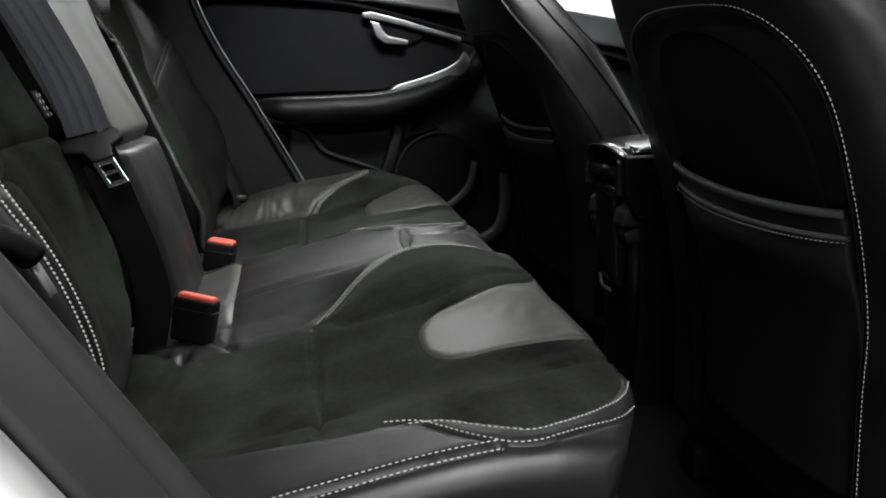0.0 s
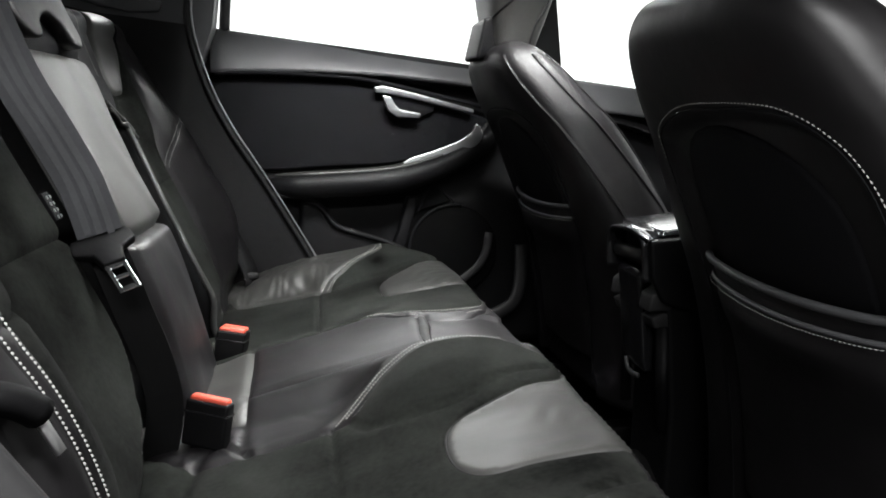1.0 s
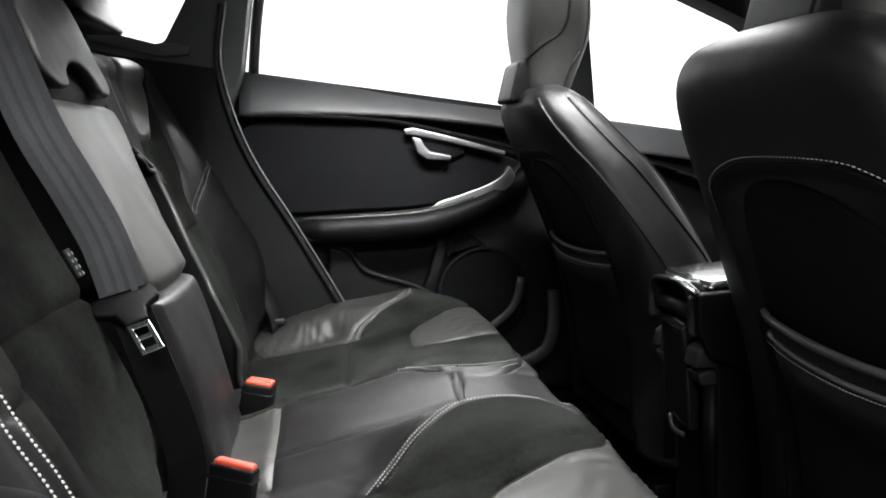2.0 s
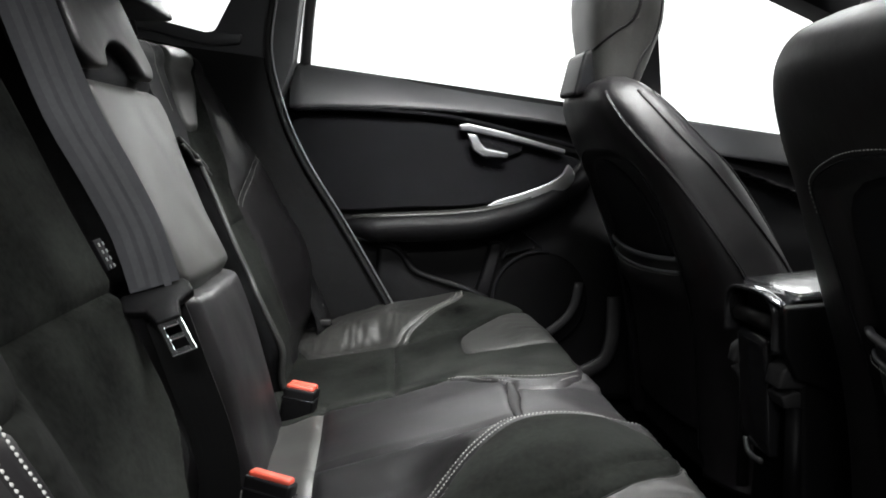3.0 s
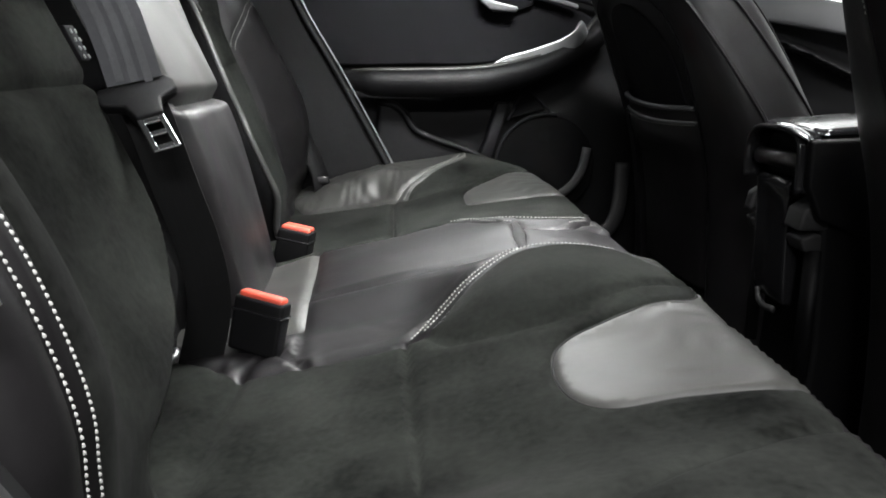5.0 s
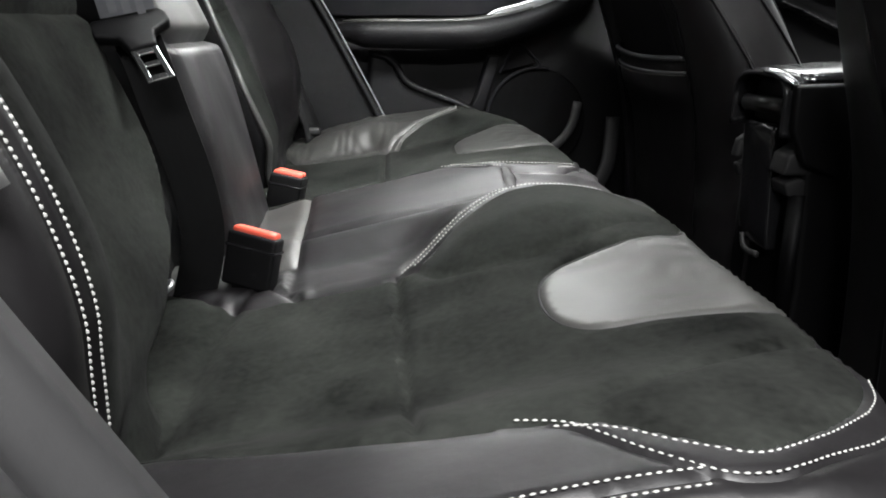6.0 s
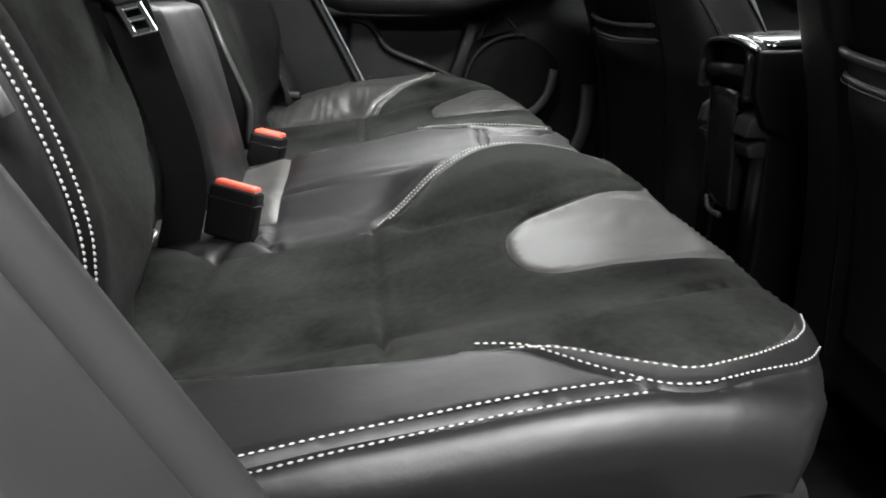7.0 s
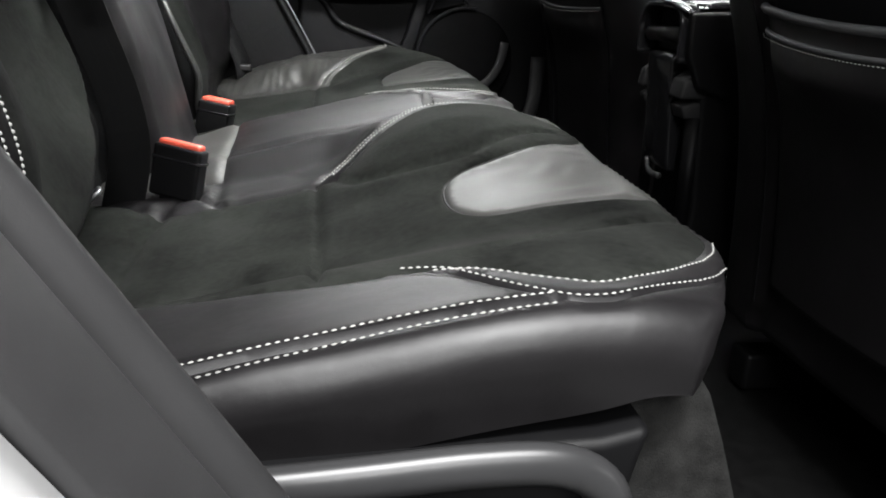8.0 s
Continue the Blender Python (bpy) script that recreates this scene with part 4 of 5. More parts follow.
part("tongue_grip", sweep(spline([(-0.185, 0.470, 0.800), (-0.172, 0.478, 0.798), (-0.160, 0.488, 0.790), (-0.154, 0.494, 0.782)], 0.004), [(a * 1.1, b * 0.9) for a, b in disc_profile(0.0105, 12)], scale=None), PLASTIC, belt2, "rounded black tongue grip")
part("tongue_blade", sweep([(-0.1555, 0.4955, 0.781), (-0.151, 0.497, 0.769), (-0.1462, 0.499, 0.756)], [(-0.0030, -0.0014), (0.0030, -0.0014), (0.0034, 0.0), (0.0030, 0.0014), (-0.0030, 0.0014), (-0.0034, 0.0)], up=(0.4, -0.5, 0.75)), NICKEL, belt2, "bright steel blade")

belt3 = thing("seat_belt", "dark webbing seat belt end beside the far rear seat", "seat belt", "seat belts")
part("webbing", ribbon(spline([(-0.20, 1.80, 0.82), (-0.15, 1.79, 0.68), (-0.115, 1.775, 0.60), (-0.11, 1.77, 0.56)], 0.02), 0.040, (0.7, 0.7, 0)), WEBBING_SHADED, belt3)
part("anchor", box((-0.112, 1.772, 0.588), (0.030, 0.012, 0.014), 0.004), TRIM_GREY, belt3)


def buckle(y, x, z, buttons, lean, width):
    ob = thing("belt_buckle", "black belt buckle with a red release button on the rear cushion" if buttons == 1 else "black twin belt buckle with two red release buttons", "belt buckle", "belt buckles")
    m = Matrix.Translation((x, y, z)) @ Euler((radians(lean[0]), radians(lean[1]), radians(lean[2]))).to_matrix().to_4x4()
    d = 0.021 * buttons
    part("housing", placed(box((0, 0, -0.024), (width, d, 0.056), 0.004, seg=3), m), PLASTIC, ob)
    part("collar", placed(box((0, 0, -0.0105), (width + 0.0012, d + 0.0012, 0.003), 0.001), m), GLOSS, ob)
    for k in range(buttons):
        off = (k - (buttons - 1) / 2) * 0.0195
        part("release_button", placed(box((0, off, 0.0045), (width - 0.006, 0.0155, 0.009), 0.004, seg=3), m), RED, ob, "red release button")
    part("stalk", placed(box((0, 0, -0.07), (width * 0.6, d * 0.6, 0.06), 0.003), m), PLASTIC, ob)
    return ob


buckle(0.985, -0.122, 0.597, 1, (-8, 8, -22), 0.054)
buckle(1.320, -0.118, 0.590, 2, (-6, 10, -10), 0.046)

anchor = thing("child_seat_anchor", "small bright steel loop between the rear cushion and backrest", "anchor", "child seat anchors")
part("loop", sweep(spline([(-0.215, 0.914, 0.550), (-0.199, 0.914, 0.564), (-0.193, 0.918, 0.569), (-0.195, 0.928, 0.570), (-0.200, 0.933, 0.564), (-0.215, 0.934, 0.550)], 0.004), disc_profile(0.0028, 8), up=(0.4, 0, 1)), SATIN, anchor)


# ---- front seats ----
SEAT_Z = [0.40, 0.50, 0.60, 0.70, 0.80, 0.90, 0.945, 0.990, 1.020, 1.043, 1.056]
SEAT_BACK_X = [0.520, 0.512, 0.500, 0.478, 0.440, 0.396, 0.372, 0.352, 0.345, 0.352, 0.375]
SEAT_DEPTH = [0.18, 0.20, 0.21, 0.208, 0.195, 0.180, 0.166, 0.146, 0.124, 0.092, 0.045]
SEAT_HALF = [0.280, 0.280, 0.280, 0.275, 0.258, 0.226, 0.206, 0.182, 0.158, 0.128, 0.090]
SEAT_Y = 0.765
SEAT_SHAPE = [profile(SEAT_Z, t) for t in (SEAT_BACK_X, SEAT_DEPTH, SEAT_HALF)]


def seat_section(z):
    return [float(t(z)) for t in SEAT_SHAPE]


def seat_point(z, turn, grow=0.0):
    """A point on the backrest's skin: turn 0 is its middle behind, 90 its right side, 180 its front."""
    xb, d, h = seat_section(z)
    c, s = math.cos(radians(turn)), math.sin(radians(turn))
    e = 2 / 3.0
    return (xb + d / 2 - (d / 2 + grow) * math.copysign(abs(c) ** e, c), SEAT_Y - (h + grow) * math.copysign(abs(s) ** e, s), z)


def seat_skin(z, y, grow=0.0):
    """Where the backrest's rear skin lies at a height and a place across it."""
    xb, d, h = seat_section(z)
    k = min(0.999, abs(y - SEAT_Y) / h)
    return xb + d / 2 * (1 - (1 - k ** 3.0) ** (1 / 3.0)) - grow


front_seat = thing("front_seat", "black leather front seat with a stitched back and map pocket", "car seat", "front seats")
arch = [(0.44, SEAT_Y + 0.141), (0.70, SEAT_Y + 0.137), (0.82, SEAT_Y + 0.137), (0.88, SEAT_Y + 0.134), (0.912, SEAT_Y + 0.124), (0.934, SEAT_Y + 0.064), (0.942, SEAT_Y + 0.004), (0.941, SEAT_Y - 0.094), (0.932, SEAT_Y - 0.135),
        (0.914, SEAT_Y - 0.161), (0.893, SEAT_Y - 0.177), (0.864, SEAT_Y - 0.188), (0.824, SEAT_Y - 0.192), (0.768, SEAT_Y - 0.191), (0.715, SEAT_Y - 0.187), (0.653, SEAT_Y - 0.183), (0.575, SEAT_Y - 0.174), (0.44, SEAT_Y - 0.172)]
SUNK = 0.014           # how far the back lies in behind its stitched arch
rim = spline(arch, 0.01)
hollow_area = np.concatenate([rim, [(0.30, SEAT_Y - 0.172), (0.30, SEAT_Y + 0.141)]])
levels = np.interp(np.linspace(0, 1, 120), np.linspace(0, 1, len(SEAT_Z)), SEAT_Z)
skin = np.array([[seat_point(z, 360 * i / 144) for i in range(144)] for z in levels])
rear = np.array([[math.cos(2 * math.pi * i / 144) > 0.3 for i in range(144)] for z in levels]).ravel()
flat_skin = skin.reshape(-1, 3)
sink = np.hypot(flat_skin[:, None, 2] - rim[None, :, 0], flat_skin[:, None, 1] - rim[None, :, 1]).min(1)
sink = SUNK * step_up(0.004, 0.020, sink) * inside(hollow_area, flat_skin[:, 2], flat_skin[:, 1]) * rear
flat_skin[:, 0] += sink
part("backrest", loft([[tuple(p) for p in ring] for ring in flat_skin.reshape(skin.shape)]), LEATHER, front_seat)


def seam_turn(share):
    """The turn at which the skin lies at a share of its depth."""
    c = 1 - 2 * share
    return math.degrees(math.acos(math.copysign(abs(c) ** 1.5, c)))


def back_skin(a, b):
    return np.stack([[seat_skin(z, y) for z, y in zip(a, b)], b, a], 1)


arch_in = [tuple(p) for p in beside(arch, -0.005)]
line = np.array(arch_in)
part("back_welt", sweep([(seat_skin(z, y, 0.0006), y, z) for z, y in line], disc_profile(0.0008, 6), up=(1, 0, 0.4)), CLOTH, front_seat)
# suede field inside the arch, and the pocket with its elastic band
field = spline([(0.46, SEAT_Y + 0.105), (0.70, SEAT_Y + 0.108), (0.84, SEAT_Y + 0.105), (0.905, SEAT_Y + 0.075), (0.922, SEAT_Y), (0.90, SEAT_Y - 0.085), (0.84, SEAT_Y - 0.140), (0.70, SEAT_Y - 0.145), (0.46, SEAT_Y - 0.145)], 0.02)
def shell(points, rise):
    n = len(points)
    mid = points.mean(0)
    rings = []
    for s, g in ((1.0, -0.003 - SUNK), (0.985, rise * 0.7 - SUNK), (0.95, rise - SUNK), (0.6, rise - SUNK), (0.25, rise - SUNK), (0.02, rise - SUNK)):
        rings.append([(seat_skin(z, y, g), y, z) for z, y in mid + (points - mid) * s])
    return loft(rings)


part("back_panel", shell(field, 0.004), CLOTH, front_seat, "dark cloth back panel")
lip = lambda y: 0.7585 + 0.0035 * ((y - SEAT_Y + 0.016) / 0.14) + 0.0065 * ((y - SEAT_Y + 0.016) / 0.14) ** 2


def pocket(u, v):
    y = SEAT_Y - 0.170 + 0.297 * v
    top = lip(y)
    z = 0.47 + (top - 0.47) * u
    depth = (top - z) / 0.29
    bulge = 0.0045 * min(1, 14 * v, 14 * (1 - v)) - 0.003 + math.sin(math.pi * v) ** 0.7 * (0.012 + 0.022 * math.exp(-((depth - 0.17) / 0.11) ** 2))
    return (seat_skin(z, y, bulge - 0.6 * SUNK), y, z)


part("map_pocket", surface(pocket, np.linspace(0, 1, 60), np.linspace(0, 1, 40), 0.003), LEATHER, front_seat, "leather map pocket")
for drop, r in ((0.0, 0.0045), (-0.022, 0.0030)):
    path = []
    for y in np.linspace(SEAT_Y - 0.169, SEAT_Y + 0.126, 40):
        v = (y - SEAT_Y + 0.170) / 0.297
        z = lip(y) + drop
        u = (z - 0.47) / (lip(y) - 0.47)
        path.append((pocket(u, v)[0] - 0.002, y, z))
    # Welt in pale grey: the highlight along the leather is put into its colour.
    part("pocket_welt", sweep(path, disc_profile(r, 8), up=(1, 0, 0.3)), WAIST, front_seat, "soft rolled welt, paler for its highlight")
    if drop:
        pw = np.array(path)
        pp = lambda a, b: np.stack([np.interp(b, pw[:, 1], pw[:, 0]) - 0.003, b, a], 1)
        stitches(front_seat, pp, [np.stack([pw[:, 2] - 0.004, pw[:, 1]], 1)], lift=0.001, r=0.0005)
# seat base, rail and the integral headrest
part("seat_base", prism([(0.60, 0.34), (0.62, 0.44), (0.66, 0.50), (1.10, 0.54), (1.16, 0.50), (1.14, 0.36)], "y", SEAT_Y - 0.25, SEAT_Y + 0.25, 0.04, 4), LEATHER, front_seat)
for s in (-0.19, 0.19):
    part("seat_rail", box((0.86, SEAT_Y + s, 0.325), (0.62, 0.04, 0.05), 0.006), PLASTIC, front_seat)
other_seat = copy_thing(front_seat, pose(0, 2 * (MID - SEAT_Y), 0))


def neck(seat, y, x):
    """The tall headrest that grows out of the seat's top, with its seams and the plastic wedge behind it."""
    zs = [1.035, 1.049, 1.098, 1.13, 1.156, 1.20, 1.26, 1.30, 1.315]
    back = profile(zs, [0.364, 0.362, 0.357, 0.353, 0.351, 0.352, 0.362, 0.378, 0.40])
    front = profile(zs, [0.440, 0.446, 0.466, 0.477, 0.481, 0.478, 0.466, 0.450, 0.43])
    half = profile(zs, [0.082, 0.083, 0.088, 0.096, 0.105, 0.118, 0.125, 0.110, 0.075])

    def skin(z, q, grow=0.0):
        b, f, h = float(back(z)), float(front(z)), float(half(z))
        c, sn = math.cos(q), math.sin(q)
        return (x + (b + f) / 2 - ((f - b) / 2 + grow) * math.copysign(abs(c) ** 0.6, c), y - (h + grow) * math.copysign(abs(sn) ** 0.6, sn), z)

    turn = np.linspace(0, 2 * math.pi, 49)[:-1]
    rings = [[skin(z, q) for q in turn] for z in np.linspace(1.035, 1.315, 34)]
    body = part("headrest", loft(rings), LEATHER_GREY, seat, "tall black leather headrest")
    for seam in ([(1.100, 0.359), (1.112, 0.369), (1.128, 0.388), (1.143, 0.410), (1.160, 0.419), (1.183, 0.422), (1.26, 0.42)],
                 [(1.042, 0.421), (1.065, 0.427), (1.091, 0.437), (1.110, 0.450), (1.128, 0.459), (1.150, 0.462), (1.183, 0.461), (1.26, 0.452)]):
        for name, off, r, mat in (("headrest_seam", 0.0, 0.0018, LEATHER), ("seam_groove", -0.0004, 0.0014, RUBBER)):
            path = []
            for z, at in spline(seam, 0.005):
                b, f = float(back(z)), float(front(z))
                k = max(-0.985, min(0.985, ((b + f) / 2 - at - (0.0022 if mat is RUBBER else 0)) / ((f - b) / 2)))
                path.append(skin(z, math.acos(math.copysign(abs(k) ** (1 / 0.6), k)), off))
            part(name, sweep(path, disc_profile(r, 6), up=(0, 1, 0.3)), mat, body)
    part("headrest_base", sweep([skin(1.040, q, 0.001) for q in list(turn) + [turn[0]]], disc_profile(0.0035, 6), up=(0, 0, 1)), RUBBER, body)
    part("neck_block", prism([(x + 0.330, 1.030), (x + 0.338, 1.026), (x + 0.372, 1.040), (x + 0.374, 1.100), (x + 0.360, 1.106), (x + 0.347, 1.098)], "y", y - 0.055, y + 0.055, 0.006, 3), PLASTIC, seat, "black plastic wedge behind the headrest")


neck(front_seat, SEAT_Y, 0.05)
neck(other_seat, SEAT_Y, 0.0)
for zs, shares in (([0.45, 0.76, 0.869, 0.926, 0.978, 1.02], [0.46, 0.38, 0.28, 0.22, 0.17, 0.15]), ([0.45, 0.768, 0.835, 0.918, 0.974, 1.02], [0.86, 0.78, 0.70, 0.62, 0.58, 0.56]), ([0.45, 0.768, 0.835, 0.918, 0.974, 1.02], [0.96, 0.93, 0.90, 0.86, 0.84, 0.82])):
    for name, off, r, mat, label in (("side_seam", 0.0010, 0.0021, LEATHER, "raised seam piping"), ("seam_groove", 0.0, 0.0016, RUBBER, "dark seam groove")):
        path = [seat_point(z, (seam_turn(np.interp(z, zs, shares)) + (0 if mat is LEATHER else 1.6)), off) for z in np.linspace(0.45, 1.03, 60)]
        part(name, sweep(path, disc_profile(r, 6), up=(1, 0, 0.3)), mat, other_seat, label)
stitches(front_seat, back_skin, [spline(arch[3:], 0.004)], lift=0.0006, pitch=0.0052, length=0.0040, r=0.00065)

# ---- centre console seen from behind ----
console = thing("centre_console", "black centre console end with a hooded recess and storage flap", "console")
part("body", prism([(0.515, 0.30), (0.522, 0.50), (0.510, 0.66), (0.500, 0.735), (0.505, 0.752), (1.20, 0.74), (1.25, 0.30)], "y", 1.086, 1.214, 0.010, 3), PLASTIC, console)
part("lid", prism([(0.496, 0.750), (0.500, 0.764), (0.60, 0.772), (0.80, 0.772), (0.80, 0.750)], "y", 1.080, 1.222, 0.008, 3), GLOSS, console, "glossy rounded lid")
arch_line = spline([(0.474, 1.214, 0.690), (0.473, 1.214, 0.728), (0.472, 1.205, 0.748), (0.471, 1.180, 0.758), (0.471, 1.13, 0.760), (0.472, 1.100, 0.756), (0.473, 1.087, 0.742), (0.474, 1.085, 0.69)], 0.006)
part("hood", sweep(arch_line, [(-0.0035, 0.0), (-0.002, -0.002), (0.002, -0.002), (0.0035, 0.0), (0.0035, 0.045), (-0.0035, 0.045)], up=(1, 0, 0)), GLOSS, console, "glossy black hood round the recess")
# Added bright strip, stands for light on the right of the hood's top.
part("lit_edge_strip", sweep(spline([(0.473, 1.135, 0.764), (0.474, 1.11, 0.763), (0.476, 1.088, 0.757), (0.482, 1.078, 0.752)], 0.006), [(a * 1.6, b * 0.6) for a, b in disc_profile(0.005, 8)]), CHROME, console, "bright chrome strip standing in for the hood's lit top edge")
part("side_cheek", prism([(0.480, 0.700), (0.478, 0.752), (0.56, 0.756), (0.56, 0.64), (0.50, 0.66)], "y", 1.070, 1.084, 0.005, 3), PLASTIC, console, "rounded side of the console")
part("recess", box((0.506, 1.15, 0.718), (0.012, 0.118, 0.066), 0.006), RUBBER, console, "dark recess")
part("drawer_bar", sweep([(0.484, 1.198, 0.720), (0.483, 1.15, 0.722), (0.484, 1.096, 0.724)], [(a * 0.9, b * 1.1) for a, b in disc_profile(0.0095, 14)]), SATIN_DARK, console, "dark satin drawer bar")
part("bar_end", box((0.483, 1.0925, 0.722), (0.016, 0.007, 0.020), 0.003), SATIN, console, "bright metal end of the bar")
flap = part("storage_flap", prism([(0.492, 0.700), (0.486, 0.690), (0.496, 0.560), (0.500, 0.538), (0.514, 0.538), (0.514, 0.700)], "y", 1.128, 1.204, 0.004), GLOSS, console, "glossy black storage flap")
part("flap_hook", sweep(spline([(0.497, 1.188, 0.545), (0.495, 1.178, 0.532), (0.494, 1.160, 0.528), (0.495, 1.138, 0.530)], 0.005), [(a, b * 1.3) for a, b in disc_profile(0.0036, 8)]), TRIM_GREY, flap, "grey catch at the foot of the flap")
part("flap_edge", sweep([(0.489, 1.205, 0.690), (0.495, 1.203, 0.60), (0.498, 1.198, 0.552)], disc_profile(0.0018, 6), up=(0, 1, 0)), TRIM_GREY, flap)
for y, w in ((1.104, 0.036), (1.219, 0.018)):
    hook = part("side_clip", prism([(0.484, 0.644), (0.488, 0.668), (0.506, 0.680), (0.525, 0.680), (0.525, 0.644)], "y", y - w / 2, y + w / 2, 0.004), TRIM_GREY, console, "grey plastic clip")
    part("clip_foot", prism([(0.490, 0.634), (0.506, 0.640), (0.525, 0.640), (0.525, 0.618), (0.496, 0.618)], "y", y - w / 2 + 0.002, y + w / 2 + 0.002, 0.003), TRIM_GREY, hook)
    part("clip_rail", sweep([(0.510, y - 0.012 if w > 0.03 else y, 0.62), (0.512, y - 0.014 if w > 0.03 else y, 0.46)], [(a * (1.4 if w > 0.03 else 0.6), b) for a, b in disc_profile(0.009, 10)], up=(1, 0, 0)), PLASTIC, hook, "rounded post below the clip")

# ---- far rear door ----
door = thing("door_1", "black rear door lining with chrome handle and grip", "car door", kind="structure")


def depth_of(x, z):
    """How far across the lining lies: hollow in the middle, out towards the waist and the foot."""
    crown = 1.020 - 0.10 * max(0, x - 0.0) ** 1.5 - 0.15 * max(0, x - 0.15) ** 2
    if z > crown:
        return 1.905 + 0.045 * min(1, (z - crown) / 0.10) - 0.014 * math.exp(-((z - crown) / 0.012) ** 2)
    return 1.925 - 0.02 * step_up(0.80, 0.70, z)


def lining(u, v):
    x = -0.20 + 1.72 * u
    top = 1.120 - 0.142 * (x + 0.157)
    z = 0.36 + (top - 0.36) * v
    if x < 0.03:
        x = max(x, -0.205 + 0.0)
    return (x, depth_of(x, z), z)


part("lining", surface(lining, np.linspace(0, 1, 90), np.concatenate([np.linspace(0, 0.7, 30), np.linspace(0.71, 1, 60)]), 0.02), PLASTIC, door)
def waist(u, v):
    x = -0.18 + 1.66 * u
    top = 1.120 - 0.142 * (x + 0.157)
    low = 1.024 - 0.10 * max(0, x) ** 1.5 - 0.15 * max(0, x - 0.15) ** 2
    low = low + (top - 0.07 - low) * step_up(0.55, 0.75, x)
    z = low + (top - low) * v
    return (x, 1.893 + 0.045 * v ** 1.4, z)


part("waist_panel", surface(waist, np.linspace(0, 1, 60), np.linspace(0, 1, 10), 0.006), WAIST, door, "grey soft-touch panel under the window")
insert_line = [(-0.165, 0.815), (-0.185, 0.93), (-0.172, 1.000), (-0.078, 1.012), (0.043, 1.007), (0.166, 0.988), (0.30, 0.955), (0.44, 0.915), (0.47, 0.88), (0.40, 0.845), (0.25, 0.815), (0.10, 0.808)]
part("insert", prism([tuple(p) for p in spline(insert_line, 0.02, closed=True)], "y", 1.912, 1.93, 0.006, 3), CLOTH, door, "matte black insert")
waist_roll = spline([(-0.175, 1.898, 1.022), (-0.078, 1.896, 1.022), (0.043, 1.896, 1.016), (0.166, 1.900, 1.004), (0.30, 1.904, 0.974), (0.46, 1.907, 0.934)], 0.015)
part("waist_roll", sweep(waist_roll, disc_profile(0.005, 10)), CLOTH, door, "padded roll under the waist")
rest = spline([(-0.078, 1.86, 0.785), (0.0, 1.856, 0.788), (0.08, 1.855, 0.790), (0.16, 1.856, 0.793), (0.23, 1.862, 0.800), (0.33, 1.880, 0.825), (0.42, 1.895, 0.868), (0.46, 1.90, 0.91)], 0.012)
part("armrest", sweep(rest, [(-0.004, 0.006), (0.0, 0.009), (0.02, 0.010), (0.05, 0.010), (0.06, -0.015), (0.05, -0.045), (0.028, -0.045), (0.012, -0.034), (-0.003, -0.008)], scale=np.interp(np.linspace(0, 1, len(rest)), [0, 0.03, 0.12, 0.5, 1], [0.25, 0.5, 0.9, 1.0, 0.7])), PLASTIC, door, "moulded armrest")
part("armrest_top", sweep(rest[2:] + np.array([0, 0.004, 0.0105]), [(-0.006, -0.003), (-0.004, 0.0025), (0.0, 0.004), (0.02, 0.0045), (0.046, 0.003), (0.046, -0.003)], scale=np.interp(np.linspace(0, 1, len(rest) - 2), [0, 0.05, 0.12, 0.5, 0.8, 1], [0.4, 0.75, 0.95, 1.0, 0.7, 0.4])), LEATHER_GREY, door, "padded leather top of the armrest")
grip_shape = spline([(0.219, 0.798), (0.248, 0.825), (0.302, 0.841), (0.369, 0.865), (0.398, 0.885), (0.409, 0.903), (0.424, 0.880), (0.412, 0.855), (0.372, 0.834), (0.313, 0.815), (0.252, 0.799)], 0.012, closed=True)
part("grip_strip", prism([tuple(p) for p in grip_shape], "y", 1.846, 1.856, 0.0035, 3), SATIN, door, "satin chrome grip strip")
handle = part("handle_bezel", prism([(0.178, 0.988), (0.199, 0.991), (0.275, 0.973), (0.412, 0.934), (0.411, 0.924), (0.275, 0.959), (0.205, 0.974), (0.182, 0.976)], "y", 1.888, 1.902, 0.003, 3), SATIN, door, "chrome bezel of the door handle")
part("handle_cup", prism([(0.205, 0.974), (0.32, 0.945), (0.318, 0.930), (0.28, 0.916), (0.235, 0.915), (0.212, 0.940)], "y", 1.900, 1.914, 0.003), GLOSS, handle)
part("handle_lever", prism([(0.195, 0.970), (0.216, 0.966), (0.224, 0.950), (0.236, 0.937), (0.285, 0.927), (0.282, 0.916), (0.228, 0.920), (0.208, 0.934)], "y", 1.880, 1.890, 0.0035, 3), SATIN, handle, "chrome release lever")
# lower lining: bin and speaker
part("door_bin", prism([(0.0, 0.735), (0.030, 0.730), (0.052, 0.714), (0.075, 0.680), (0.111, 0.662), (0.182, 0.638), (0.235, 0.612), (0.28, 0.42), (-0.02, 0.42), (-0.01, 0.60)], "y", 1.862, 1.90, 0.012, 3), PLASTIC, door, "moulded door bin")
part("bin_edge", sweep(spline([(0.0, 1.860, 0.735), (0.030, 1.859, 0.730), (0.052, 1.858, 0.714), (0.075, 1.858, 0.680), (0.111, 1.858, 0.662), (0.182, 1.858, 0.638), (0.235, 1.860, 0.612)], 0.01), disc_profile(0.007, 8)), PLASTIC, door, "rounded rim of the bin")
part("bin_strut", prism([(0.206, 0.612), (0.226, 0.66), (0.246, 0.735), (0.272, 0.735), (0.252, 0.66), (0.238, 0.606)], "y", 1.864, 1.90, 0.005), PLASTIC, door, "moulded rib")
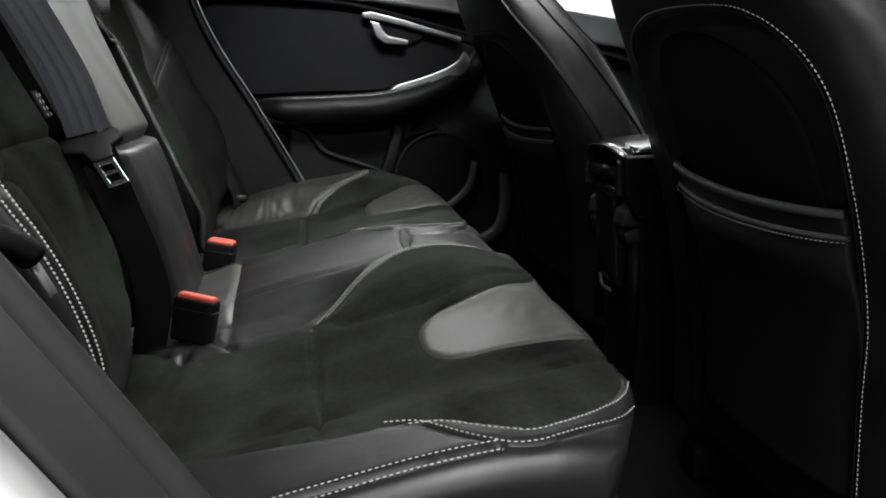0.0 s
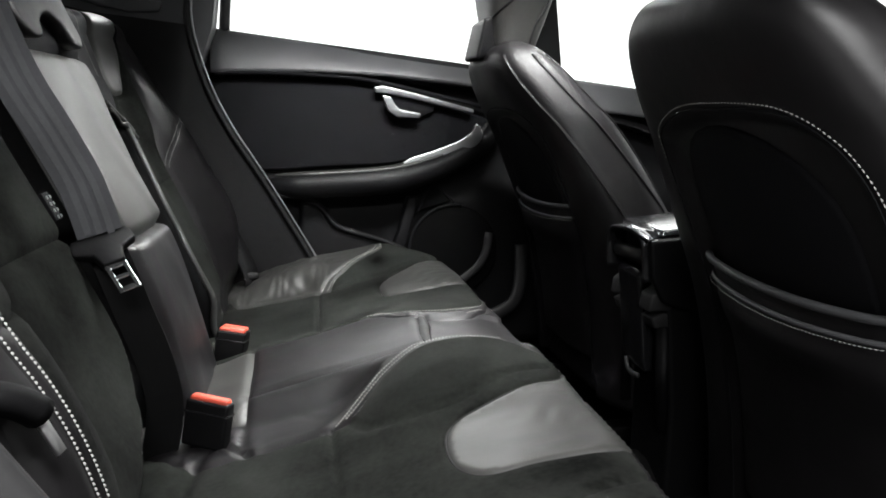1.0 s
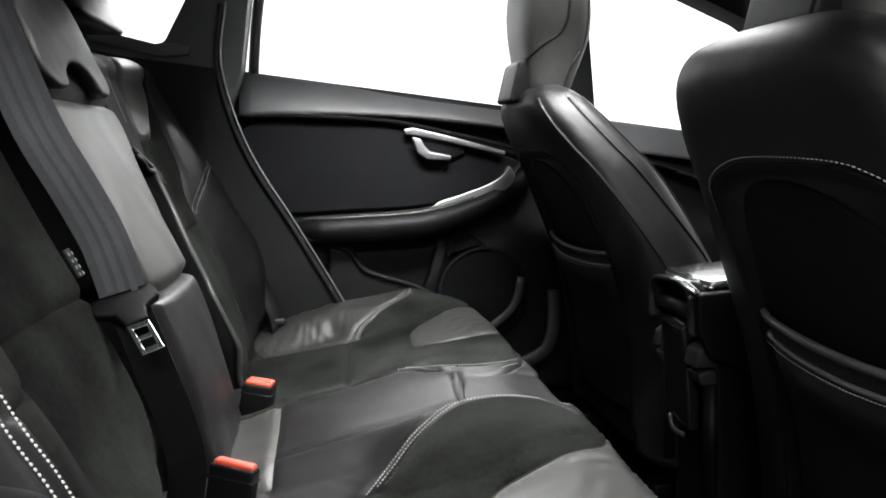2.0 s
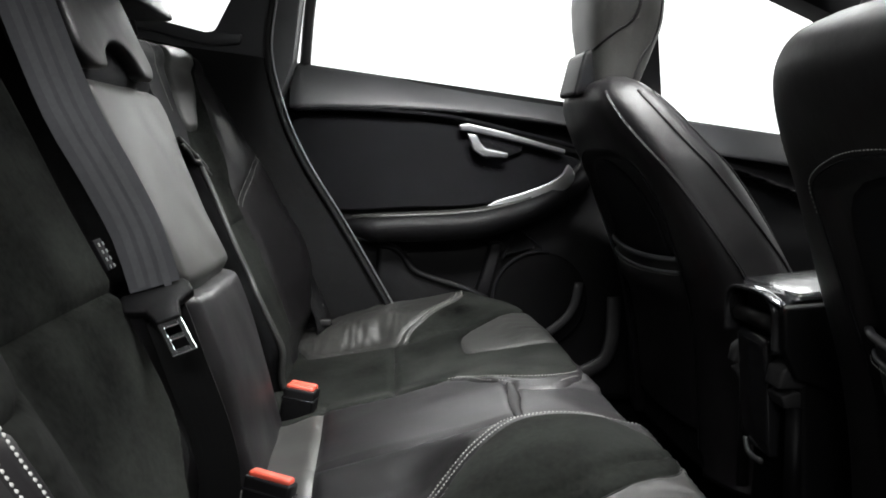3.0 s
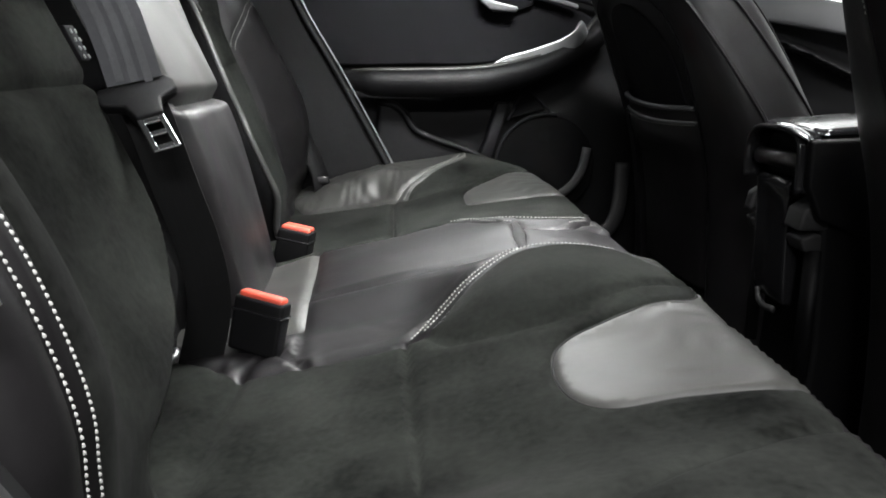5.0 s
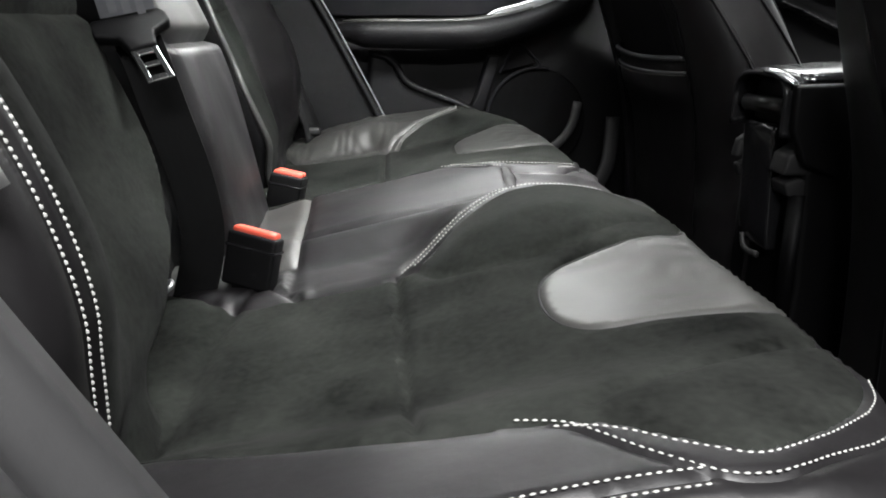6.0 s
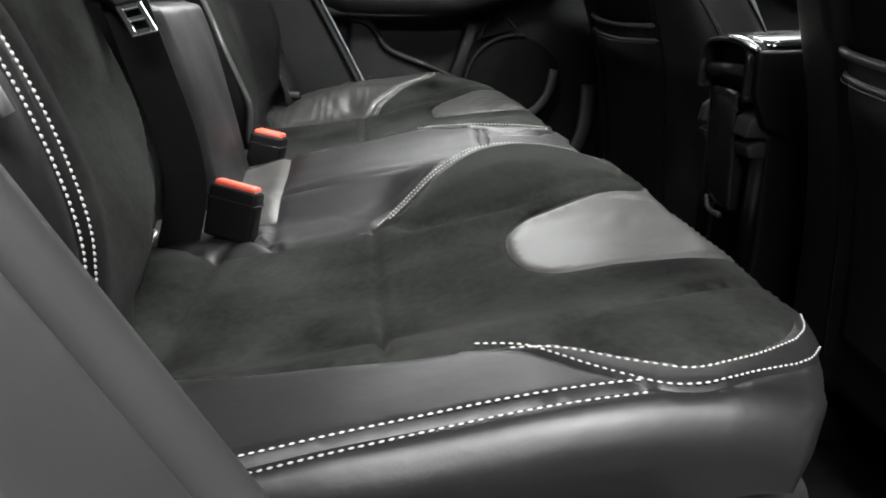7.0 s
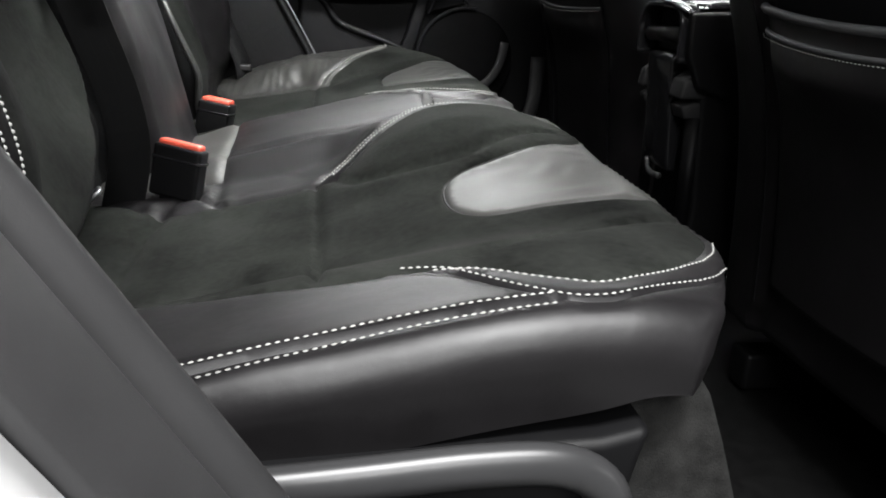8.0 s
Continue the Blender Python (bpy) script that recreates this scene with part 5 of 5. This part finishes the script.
ring = [(0.357 + 0.108 * math.cos(a), 1.874, 0.604 + 0.108 * math.sin(a)) for a in np.linspace(math.radians(80), math.radians(190), 40)]
part("speaker_rim", sweep(ring, disc_profile(0.004, 8), up=(0, 1, 0)), CLOTH, door)
part("speaker_grille", prism([(0.357 + 0.106 * math.cos(a), 0.604 + 0.106 * math.sin(a)) for a in np.linspace(0, 2 * math.pi, 48)[:-1]], "y", 1.876, 1.89, 0.004), NET_AND_SHADE, door, "round speaker grille")
part("tweeter", prism([(0.276, 0.703), (0.300, 0.757), (0.316, 0.757), (0.352, 0.720)], "y", 1.874, 1.89, 0.004), NET_AND_SHADE, door, "small triangular speaker grille")
part("tweeter_rim", sweep(spline([(0.272, 1.872, 0.699), (0.286, 1.872, 0.730), (0.300, 1.872, 0.760), (0.318, 1.872, 0.760), (0.338, 1.872, 0.740), (0.357, 1.872, 0.717), (0.315, 1.872, 0.706)], 0.008), disc_profile(0.0028, 6), up=(0, 1, 0)), CLOTH, door)
part("lower_curve", sweep(spline([(0.36, 1.852, 0.528), (0.389, 1.852, 0.548), (0.412, 1.852, 0.568), (0.430, 1.852, 0.600), (0.438, 1.852, 0.645)], 0.012), [(a, b * 0.4) for a, b in disc_profile(0.010, 10)], up=(0, 1, 0)), TRIM_GREY, door, "curved lower edge")
part("foot_trim", sweep(spline([(0.40, 1.80, 0.445), (0.447, 1.80, 0.463), (0.482, 1.80, 0.485), (0.497, 1.80, 0.523), (0.502, 1.805, 0.565), (0.504, 1.81, 0.62)], 0.012), [(a, b * 0.4) for a, b in disc_profile(0.016, 10)], up=(0, 1, 0)), TRIM_GREY, door, "curved sill trim")
seal = spline([(-0.20, 1.836, 1.25), (-0.216, 1.836, 1.13), (-0.192, 1.834, 1.012), (-0.148, 1.832, 0.907), (-0.075, 1.830, 0.782), (0.031, 1.828, 0.587), (0.09, 1.828, 0.46)], 0.015)
part("door_seal", sweep(seal, disc_profile(0.006, 8), up=(0, 1, 0)), RUBBER, door, "black rubber seal")
part("seal_edge", sweep(seal + np.array([0.010, -0.002, 0.004]), disc_profile(0.0022, 6), up=(0, 1, 0)), SATIN, door, "thin pale edge")

for k, (name, pts, label) in enumerate((("window_1", [(-0.15, 1.09), (0.46, 1.01), (0.475, 1.39), (-0.13, 1.38)], "rear side window over the far door"),
                                        ("window_2", [(0.62, 1.0), (1.50, 0.87), (1.0, 1.26), (0.85, 1.31), (0.60, 1.38)], "front side window of the far door"),
                                        ("window_3", [(-0.31, 1.15), (-0.62, 1.20), (-0.62, 1.33), (-0.21, 1.36)], "small rear quarter window"))):
    w = tagged(new(name), label, "window", kind="structure")
    pane = part("pane", prism(pts, "y", 1.952, 1.956, 0), GLASS, w, smooth=False)
    pane.visible_shadow = False
part("window_frame", sweep(spline([(-0.150, 1.948, 1.112), (-0.145, 1.945, 1.16), (-0.135, 1.94, 1.24), (-0.11, 1.93, 1.38)], 0.02), disc_profile(0.012, 8), up=(0, 1, 0)), TRIM_GREY, door, "grey window channel")
